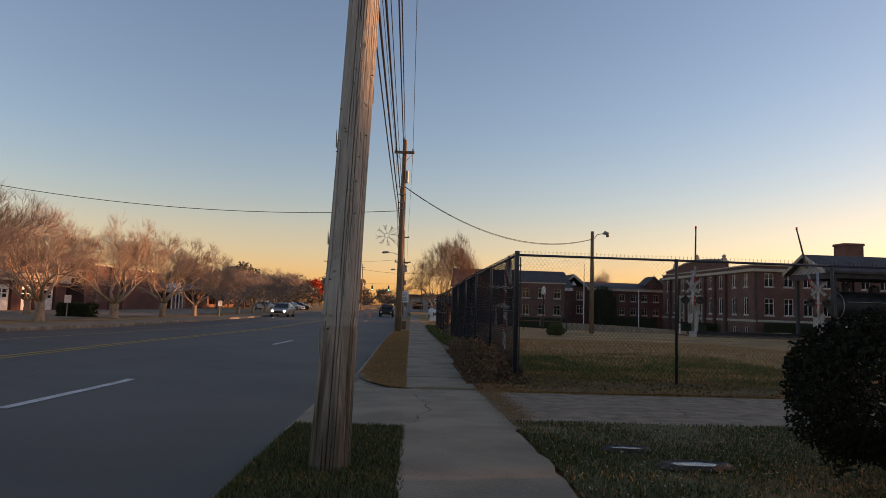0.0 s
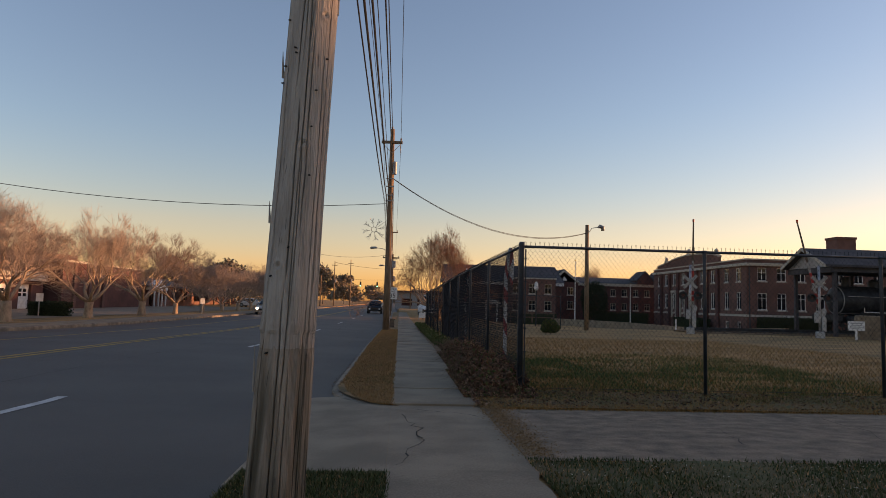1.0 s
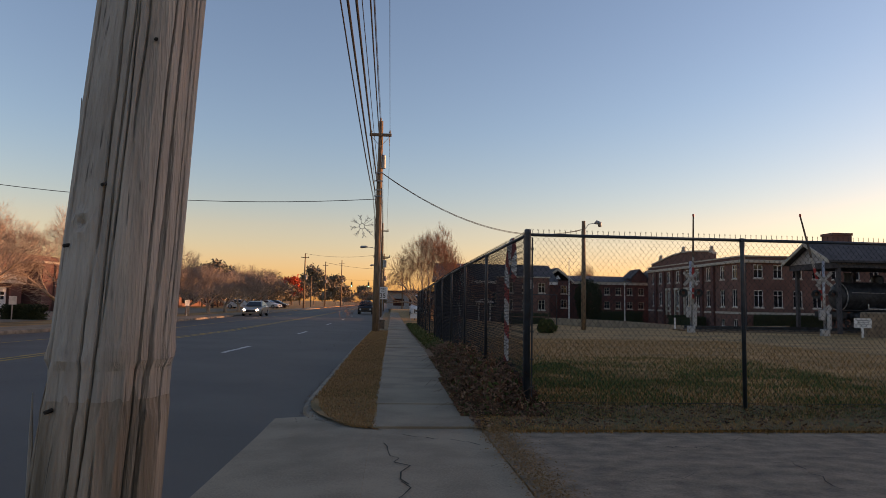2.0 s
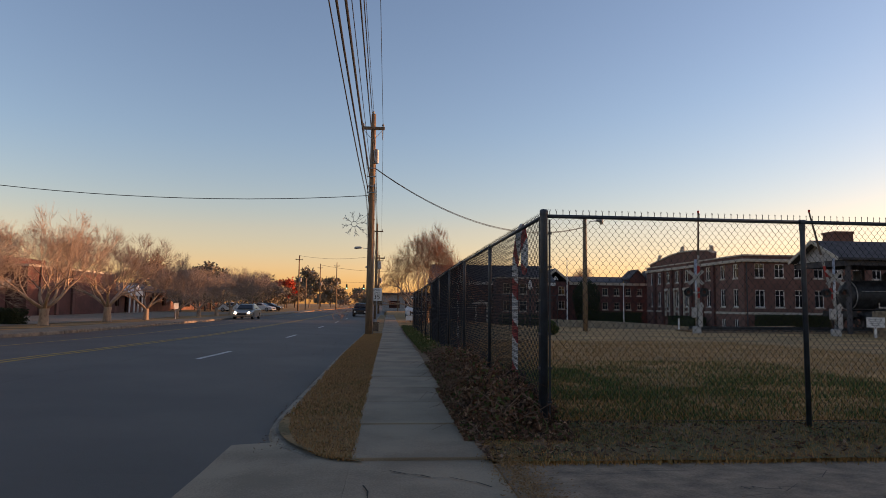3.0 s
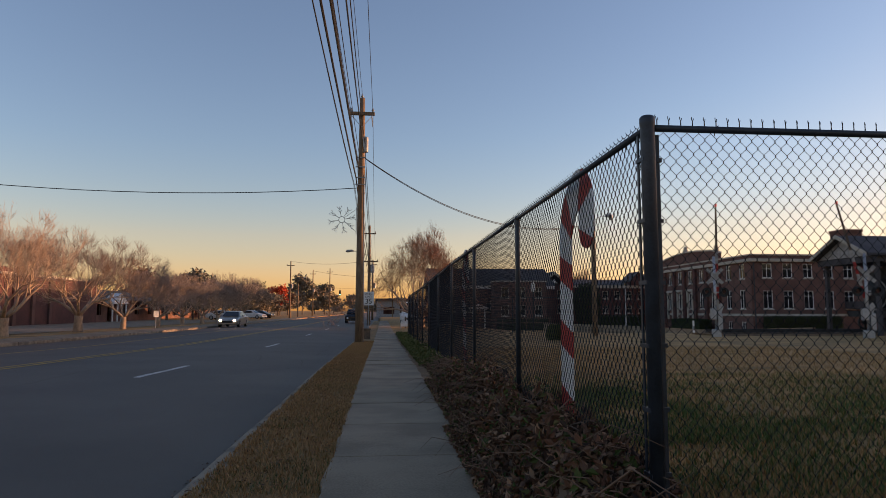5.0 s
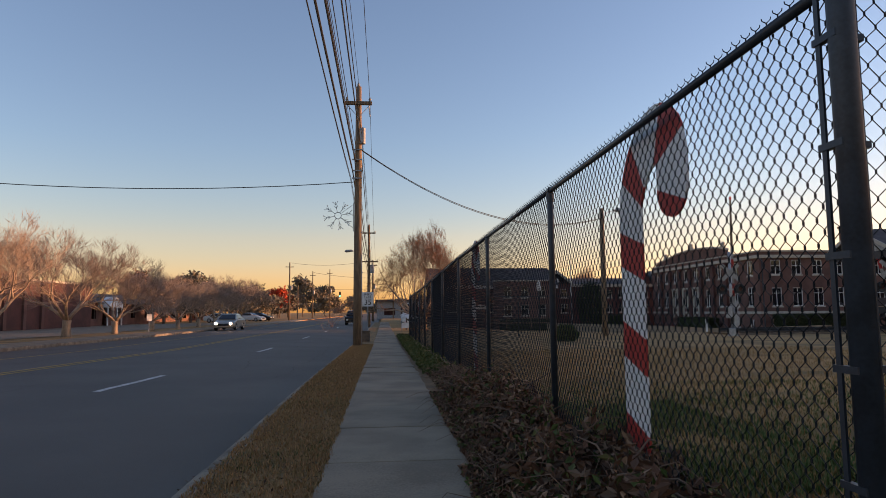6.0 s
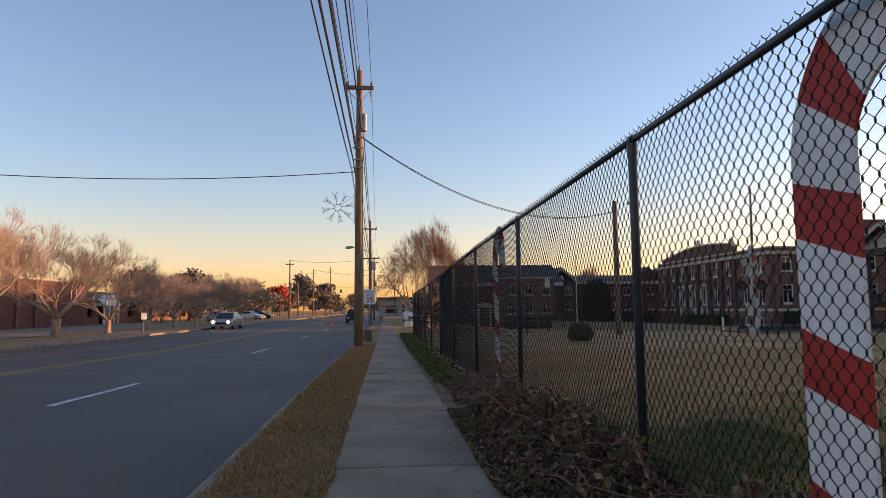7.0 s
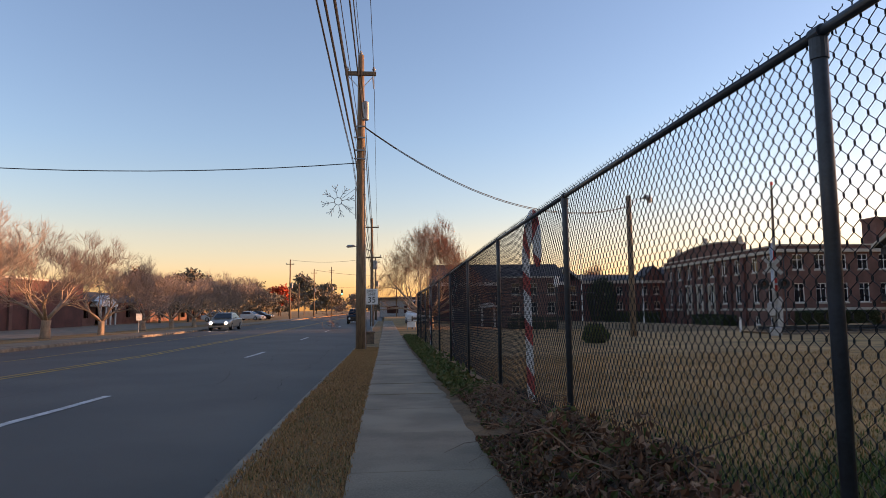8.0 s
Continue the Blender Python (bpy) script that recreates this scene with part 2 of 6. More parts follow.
class Geo:
    """Gathers vertices and faces for one mesh."""

    def __init__(self):
        self.v, self.f, self.n = [], [], 0

    def add(self, vs, fs):
        k = self.n
        self.v.extend(vs)
        self.f.extend([tuple(i + k for i in f) for f in fs])
        self.n += len(vs)
        return self

    def box(self, x0, x1, y0, y1, z0, z1):
        vs = [(x, y, z) for z in (z0, z1) for y in (y0, y1) for x in (x0, x1)]
        return self.add(vs, [(0, 2, 3, 1), (4, 5, 7, 6), (0, 1, 5, 4), (2, 6, 7, 3), (0, 4, 6, 2), (1, 3, 7, 5)])

    def tube(self, pts, radii, n=8, cap=True):
        pts = [Vector(p) for p in pts]
        if not hasattr(radii, "__len__"):
            radii = [radii] * len(pts)
        vs, fs, m = [], [], len(pts)
        for i, p in enumerate(pts):
            d = (pts[min(i + 1, m - 1)] - pts[max(i - 1, 0)])
            d = d.normalized() if d.length > 1e-9 else Vector((0, 0, 1))
            a = d.cross(Vector((0, 1, 0)) if abs(d.y) < 0.9 else Vector((1, 0, 0))).normalized()
            b = d.cross(a)
            for k in range(n):
                w = 2 * math.pi * k / n
                vs.append(tuple(p + (a * math.cos(w) + b * math.sin(w)) * radii[i]))
        for i in range(m - 1):
            for k in range(n):
                fs.append((i * n + k, i * n + (k + 1) % n, (i + 1) * n + (k + 1) % n, (i + 1) * n + k))
        if cap:
            fs.append(tuple(range(n - 1, -1, -1)))
            fs.append(tuple((m - 1) * n + k for k in range(n)))
        return self.add(vs, fs)

    def prism(self, poly, fn0, fn1):
        """A flat outline drawn at fn0 and at fn1 and closed between."""
        n = len(poly)
        vs = [fn0(*p) for p in poly] + [fn1(*p) for p in poly]
        fs = [tuple(range(n)), tuple(range(2 * n - 1, n - 1, -1))]
        fs += [(i, n + i, n + (i + 1) % n, (i + 1) % n) for i in range(n)]
        return self.add(vs, fs)

    def leaf(self, p, size, rnd, flat=0.0):
        d = Vector((rnd.gauss(0, 1), rnd.gauss(0, 1), rnd.gauss(0, 1) * (1 - flat))).normalized()
        e = d.cross(Vector((rnd.gauss(0, 1), rnd.gauss(0, 1), rnd.gauss(0, 1)))).normalized()
        if flat:
            e = Vector((e.x, e.y, e.z * (1 - flat)))
        p, s = Vector(p), size * rnd.uniform(0.6, 1.3)
        c = d.cross(e) * s * 0.22
        return self.add([tuple(p - d * s), tuple(p + e * s * 0.5 + c), tuple(p + d * s), tuple(p - e * s * 0.5 + c)], [(0, 1, 2), (0, 2, 3)])

    def mesh(self, name, material, smooth=False, bevel=0.0):
        me = bpy.data.meshes.new(name)
        me.from_pydata(self.v, [], self.f)
        me.validate()
        b = bmesh.new()
        b.from_mesh(me)
        if self.n < 4000:
            bmesh.ops.recalc_face_normals(b, faces=b.faces)
        if bevel:
            bmesh.ops.bevel(b, geom=[e for e in b.edges if len(e.link_faces) == 2 and e.calc_face_angle(0) > 0.6], offset=bevel, segments=1, affect="EDGES")
        b.to_mesh(me)
        b.free()
        me.materials.append(material)
        if smooth:
            me.polygons.foreach_set("use_smooth", [True] * len(me.polygons))
        return me


def part(name, geo, material, parent, label="", smooth=False, bevel=0.0, at=None):
    """ONE mesh under a thing or under a part."""
    me = geo if isinstance(geo, bpy.types.Mesh) else geo.mesh(name, material, smooth, bevel)
    ob = new(name, me)
    ob.parent = parent
    if at is not None:
        ob.matrix_local = at
    if label:
        tagged(ob, label)
    return ob


def thing(name, at, label, category, group="", kind=""):
    ob = new(name)
    ob.matrix_world = at
    return tagged(ob, label, category, group, kind)


def solid(name, geo, material, label, category="", group="", kind="", smooth=False, bevel=0.0, at=None):
    ob = new(name, geo.mesh(name, material, smooth, bevel))
    if at is not None:
        ob.matrix_world = at
    return tagged(ob, label, category, group, kind)


def wall_holes(g, fn, u0, u1, z0, z1, holes, thick):
    """One sound wall in the plane fn(u, depth, z) with openings (u0, u1, z0, z1) that go through it."""
    us = sorted({u0, u1, *[h[0] for h in holes], *[h[1] for h in holes]})
    zs = sorted({z0, z1, *[h[2] for h in holes], *[h[3] for h in holes]})
    full = set()
    for i, (a, b) in enumerate(zip(us, us[1:])):
        for j, (c, d) in enumerate(zip(zs, zs[1:])):
            um, zm = (a + b) / 2, (c + d) / 2
            if not any(h[0] < um < h[1] and h[2] < zm < h[3] for h in holes):
                full.add((i, j))
    index, vs, fs = {}, [], []

    def v(i, j, k):
        if (i, j, k) not in index:
            index[i, j, k] = len(vs)
            vs.append(fn(us[i], thick * k, zs[j]))
        return index[i, j, k]

    for i, j in full:
        fs.append((v(i, j, 0), v(i + 1, j, 0), v(i + 1, j + 1, 0), v(i, j + 1, 0)))
        fs.append((v(i, j, 1), v(i, j + 1, 1), v(i + 1, j + 1, 1), v(i + 1, j, 1)))
        for di, dj, p, q in ((-1, 0, (0, 0), (0, 1)), (1, 0, (1, 0), (1, 1)), (0, -1, (0, 0), (1, 0)), (0, 1, (0, 1), (1, 1))):
            if (i + di, j + dj) not in full:
                fs.append((v(i + p[0], j + p[1], 0), v(i + q[0], j + q[1], 0), v(i + q[0], j + q[1], 1), v(i + p[0], j + p[1], 1)))
    return g.add(vs, fs)


WIN_CACHE = {}


def window_meshes(w, h, cols, rows, frame_mat):
    """A frame with bars, and the panes behind it, in local x (across), y (in) and z (up)."""
    key = (w, h, cols, rows, frame_mat.name)
    if key not in WIN_CACHE:
        g, t, b = Geo(), 0.07, 0.026
        xs = [t] + [v for i in range(1, cols) for v in (w * i / cols - b, w * i / cols + b)] + [w - t]
        zs = [t] + [v for z in rows for v in (h * z - b, h * z + b)] + [h - t]
        wall_holes(g, lambda u, d, z: (u, 0.02 + d, z), 0, w, 0, h, [(xs[i], xs[i + 1], zs[j], zs[j + 1]) for i in range(0, len(xs), 2) for j in range(0, len(zs), 2)], 0.12)
        s = Geo().box(-0.1, w + 0.1, -0.08, 0.16, -0.16, 0.0)
        p = Geo().box(0.02, w - 0.02, 0.075, 0.09, 0.02, h - 0.02)
        WIN_CACHE[key] = (g.mesh("window_frame", frame_mat), p.mesh("pane", GLASS), s.mesh("window_sill", STONE))
    return WIN_CACHE[key]


def put_window(parent, at, w, h, cols=2, rows=(0.62,), frame_mat=None, sill=True):
    fr, pa, si = window_meshes(w, h, cols, rows, frame_mat or WHITE)
    win = part("window", fr, None, parent, at=at)
    part("pane", pa, None, win)
    if sill:
        part("window_sill", si, None, win)
    return win

# ---- the ground, the road and the pavement ----
def sheet(xs, ys, zf, g=None):
    g = g or Geo()
    vs = [(x, y, zf(x, y)) for y in ys for x in xs]
    n = len(xs)
    return g.add(vs, [(j * n + i, j * n + i + 1, (j + 1) * n + i + 1, (j + 1) * n + i) for j in range(len(ys) - 1) for i in range(n - 1)])


YS = [-400, -60, -20, -10, -5, 0, 2, 4, 4.5, 6, 8, 9.3, 10, 12, 16, 20, 21, 27, 34, 44, 50, 55, 60, 65, 70, 74, 80, 90, 120, 200, 400, 1200, 2600]


def bare_z(x, y):
    if -15.0 < x < -0.01:
        return ground_z(x, y) - 0.45
    return ground_z(x, y) - 0.03


solid("ground", sheet([-2600, -400, -100, -40, -20, -15.01, -14.99, -8, -0.02, -0.005, 1, 2, 6, 9, 12, 16, 22, 30, 40, 60, 100, 400, 2600], YS, bare_z), LAWN,
      "dormant tan lawn with green patches reaching the horizon", "ground", kind="structure")


def road_z(x, y):
    c = 1 - ((x + 7.9) / 6.9) ** 2
    return ground_z(0, y) - 0.16 + 0.10 * max(0, c) + 0.09 * float(np.interp(y, [4, 10, 21], [0.6, 1, 0]))


solid("road", sheet(list(np.linspace(-14.9, -0.35, 16)), YS, road_z), ASPHALT, "worn dark grey asphalt five-lane road", "road", kind="structure")

# painted lines, worn, just proud of the asphalt
def stripe(x, y0, y1, w, name, material, label, group):
    g = Geo()
    ys = [y0] + [y for y in YS if y0 < y < y1] + [y1]
    for a, b in zip(ys, ys[1:]):
        g.add([(x - w / 2, a, road_z(x - w / 2, a) + 0.005), (x + w / 2, a, road_z(x + w / 2, a) + 0.005), (x + w / 2, b, road_z(x + w / 2, b) + 0.005), (x - w / 2, b, road_z(x - w / 2, b) + 0.005)], [(0, 1, 2, 3)])
    return solid(name, g, material, label, "road marking", group, "structure")


for x in (-7.35, -7.62):
    stripe(x, -30, 300, 0.11, "yellow_line", YELLOW, "worn yellow centre line on the asphalt", "yellow lines")
stripe(-10.9, -30, 300, 0.11, "yellow_line", YELLOW, "faded yellow line of the turning lane", "yellow lines")
for k in range(-1, 14):
    y = 19.75 + 12.85 * (k - 1)
    stripe(-4.0, y - 0.3, y + 2.75, 0.12, "lane_dash", LINE, "white dashed lane mark on the asphalt", "lane dashes")

# wandering tar seams and cracks in the asphalt
rq = random.Random(14)
seams = thing("road_crack", Matrix(), "thin dark wandering cracks in the asphalt", "crack", kind="structure")
for x, y0, y1, wob in ((-3.1, 24, 48, 0.5), (-5.4, 8, 40, 0.2), (-6.9, 6, 30, 0.12), (-1.7, 22, 44, 0.3), (-9.2, 14, 50, 0.2)):
    g, y, px = Geo(), y0, x
    while y < y1:
        ny, nx = y + 0.35, x + wob * noise.noise((x, y * 0.35, 2)) + rq.gauss(0, 0.02)
        w = rq.uniform(0.001, 0.007)
        g.add([(px - w, y, road_z(px, y) + 0.004), (px + w, y, road_z(px, y) + 0.004), (nx + w, ny, road_z(nx, ny) + 0.004), (nx - w, ny, road_z(nx, ny) + 0.004)], [(0, 1, 2, 3)])
        y, px = ny, nx
    part("crack", g, CRACK, seams)

# kerbs: cast lengths with a rounded top edge
def kerb_length(x_road, x_back, y0, y1, rnd):
    g = Geo()
    r = 0.05 if x_back > x_road else -0.05
    j = rnd.uniform(-0.012, 0.012)
    prof = [(x_road, -0.3), (x_road, -0.06), (x_road + r * 0.35, -0.02), (x_road + r, -0.005), (x_back, 0.0), (x_back, -0.3)]
    g.prism(prof, lambda x, z: (x + j, y0 + 0.006, z + ground_z(0, y0)), lambda x, z: (x + j, y1 - 0.006, z + ground_z(0, y1)))
    return g


rk = random.Random(3)
kerb = thing("kerb", Matrix(), "weathered concrete kerb along the verge", "kerb", kind="structure")
y = 11.4
while y < 95:
    part("kerb_stone", kerb_length(-0.89, -0.72, y, y + 2.4, rk), KERB, kerb)
    y += 2.4
far_kerb = thing("kerb", Matrix(), "concrete kerb on the far side of the road", "kerb", kind="structure")
y = 6.0
while y < 130:
    part("kerb_stone", kerb_length(-14.75, -14.95, y, y + 6, rk), KERB, far_kerb)
    y += 6


def sweep_kerb(path, name, label):
    """A kerb that follows a curved line and dies into the drive."""
    g, n = Geo(), 6
    for i, (x, y, h) in enumerate(path):
        a, b = path[max(0, i - 1)], path[min(len(path) - 1, i + 1)]
        d = Vector((b[0] - a[0], b[1] - a[1], 0)).normalized()
        nx, ny = d.y, -d.x
        z = ground_z(0, y)
        for u, w in ((0, -0.3), (0, h - 0.20), (0.02, h - 0.165), (0.06, h - 0.15), (0.17, h - 0.15), (0.17, -0.3)):
            g.v.append((x + nx * u, y + ny * u, z + w))
        g.n += n
    for i in range(len(path) - 1):
        for k in range(n):
            g.f.append((i * n + k, i * n + (k + 1) % n, (i + 1) * n + (k + 1) % n, (i + 1) * n + k))
    g.f.append(tuple(range(n)))
    g.f.append(tuple((len(path) - 1) * n + k for k in range(n)))
    return part(name, g, KERB, kerb, label, smooth=False)


nose = [(0.0, 9.30, 0.10)]
for i in range(1, 9):
    a = i / 8 * math.pi / 2
    nose.append((-0.89 + 0.89 * (1 - math.sin(a)) ** 1.15, 9.38 + 1.9 * (1 - math.cos(a)) ** 0.8, 0.11 + 0.04 * i / 8))
nose.append((-0.89, 11.4, 0.15))
sweep_kerb([(x, y, h) for x, y, h in nose], "kerb_return", "rounded pale concrete kerb return at the drive")
near = [(-1.06, -14, 0.145), (-1.06, 2.6, 0.14), (-1.05, 3.8, 0.135), (-1.02, 4.6, 0.12), (-0.97, 5.3, 0.09)]
sweep_kerb(near, "kerb_end", "crumbling sunken kerb end")

# the drive: apron and lane across the pavement, cracked
def drive_z(x, y):
    z = ground_z(0, y) - 0.012
    if x < -0.2:
        t = min(1, (-0.2 - x) / 0.9)
        z += (road_z(-1.1, y) + 0.006 - z) * t
    return z


solid("driveway", sheet([-0.001, 0.35, 0.7, 1.09], [6.0, 6.3, 7, 8, 8.8, 9.45], drive_z), CONCRETE, "cracked grey concrete where the drive crosses the pavement", "driveway", kind="structure")
solid("driveway_apron", sheet([-1.10, -0.9, -0.7, -0.5, -0.2, -0.002], [5.9, 6.3, 7, 8, 8.8, 9.4, 9.8, 10.3], lambda x, y: drive_z(x, y) - (0.03 if y > 9.5 and x > -0.5 else 0)), CONCRETE, "stained concrete apron sloping to the gutter", "driveway", kind="structure")
solid("driveway_lane", sheet([1.10, 2, 3, 4, 6, 8, 12, 16, 40], [6.43, 7, 7.6, 8.2, 8.8, 9.32], lambda x, y: drive_z(x, y) + 0.006 * noise.noise((x, y * 2, 8))), DRIVE, "rough stained concrete drive with fine cracks", "driveway", kind="structure")
rc = random.Random(8)
cracks = thing("driveway_crack", Matrix(), "dark cracks across the concrete drive", "crack", kind="structure")
for sx, sy, ex, ey in ((0.05, 6.1, 0.32, 7.3), (0.32, 7.3, 0.12, 8.7), (1.5, 7.2, 2.4, 7.5), (2.0, 8.0, 3.6, 8.9), (3.2, 7.0, 3.4, 7.9), (5.2, 8.2, 7.2, 8.6), (1.3, 8.9, 2.6, 9.05), (6.4, 6.8, 6.9, 7.6), (0.9, 7.8, 1.9, 8.3), (2.4, 7.6, 4.6, 8.4), (1.0, 8.7, 0.2, 9.1), (4.6, 6.5, 5.2, 9.0), (2.6, 8.5, 3.0, 8.55), (6.0, 7.0, 7.4, 7.9)):
    g, n = Geo(), 9
    pts = [(sx + (ex - sx) * i / n + rc.gauss(0, 0.035), sy + (ey - sy) * i / n + rc.gauss(0, 0.035)) for i in range(n + 1)]
    for (ax, ay), (bx, by) in zip(pts, pts[1:]):
        w = rc.uniform(0.002, 0.008)
        g.add([(ax - w, ay, drive_z(ax, ay) + 0.008), (ax + w, ay + w, drive_z(ax, ay) + 0.008), (bx + w, by + w, drive_z(bx, by) + 0.008), (bx - w, by, drive_z(bx, by) + 0.008)], [(0, 1, 2, 3)])
    part("crack", g, CRACK, cracks)

solid("green_lawn", sheet(list(np.linspace(1.09, 9, 12)), list(np.linspace(0, 6.42, 10)), lambda x, y: ground_z(0, y) - 0.012 + 0.02 * noise.noise((x, y, 2))), LAWN_G, "damp green lawn beside the pavement", "lawn", kind="structure")

# turf of the verges, raised a little between kerb and pavement
def verge(x0, x1, y0, y1, name, label, material=VERGE, up=0.0, step=0.5):
    xs, ys = list(np.linspace(x0, x1, 7)), list(np.arange(y0, y1 + step, step))
    def zf(x, y):
        e = min(x - x0, x1 - x) / (x1 - x0)
        return ground_z(0, y) + up * min(1, e * 4) + 0.007 * noise.noise((x * 3, y * 2, 1)) - 0.004
    return solid(name, sheet(xs, ys, zf), material, label, "verge", kind="structure")


verge(-0.78, 0.0, 11.3, 95, "verge", "reddish-brown dormant grass verge between kerb and pavement", up=0.004)
verge(-1.0, 0.0, -14, 5.6, "verge", "dull green grass verge round the utility pole", LAWN_G, up=0.0)
# verge inside the curve of the kerb return
g = Geo()
ring = [(x + 0.08, y + 0.06) for x, y, h in nose] + [(-0.72, 11.4), (0.0, 11.4)]
g.add([(x, y, ground_z(0, y) + 0.004) for x, y in ring], [tuple(range(len(ring)))])
solid("verge", g, VERGE, "tan grass tongue inside the kerb return", "verge", kind="structure")

# strip of dirt and leaves between drive and fence
solid("dirt_strip", sheet(list(np.linspace(1.07, 22, 30)), [9.3, 9.6, 10.0, 10.5, 10.9], lambda x, y: ground_z(0, y) + 0.012 + 0.02 * noise.noise((x, y * 2, 4))), LAWN_G, "strip of dry grass and leaf litter before the fence", "dirt", kind="structure")
solid("dirt_strip", sheet([1.04, 1.3, 1.6, 1.95], list(np.arange(9.4, 46, 0.6)), lambda x, y: ground_z(0, y) + 0.01 + 0.03 * noise.noise((x * 2, y, 7))), DIRT, "bare dirt under the vines beside the pavement", "dirt", kind="structure")

# pavement slabs
pavement = thing("pavement", Matrix(), "grey concrete pavement of cast slabs with open joints", "pavement", kind="structure")
rs = random.Random(5)
joints = [-14 + 1.45 * k for k in range(13)] + [4.55, 6.0]
joints = sorted(j for j in joints if j <= 4.0 or j in (4.55, 6.0))
joints2 = [9.45 + 1.44 * k for k in range(60)]


def slab(y0, y1, x0=0.0, x1=1.07):
    g = Geo()
    t = rs.uniform(-0.006, 0.006)
    a, b = ground_z(0, y0) + 0.012 + t, ground_z(0, y1) + 0.012 + rs.uniform(-0.006, 0.006)
    n = 6
    left = [(x0 + rs.uniform(-0.012, 0.02), y0 + 0.007 + (y1 - y0 - 0.014) * i / n) for i in range(n + 1)]
    right = [(x1 + rs.uniform(-0.045, 0.02), y1 - 0.007 - (y1 - y0 - 0.014) * i / n) for i in range(n + 1)]
    poly = left + right
    zf = lambda y: a + (b - a) * (y - y0) / (y1 - y0)
    g.prism(poly, lambda x, y: (x, y, zf(y) - 0.12), lambda x, y: (x, y, zf(y)))
    return g


for js in (joints, joints2):
    for a, b in zip(js, js[1:]):
        part("slab", slab(a, b), CONCRETE, pavement, bevel=0.004)
solid("far_pavement", sheet([-17.2, -14.96], YS, lambda x, y: ground_z(0, y) - 0.004), CONCRETE, "concrete pavement across the road", "pavement", kind="structure")
solid("forecourt", sheet([-34, -20.5], [22, 34, 44, 50, 60, 80, 104], lambda x, y: ground_z(0, y) - 0.01), CONCRETE, "pale concrete forecourt before the brick buildings", "forecourt", kind="structure")

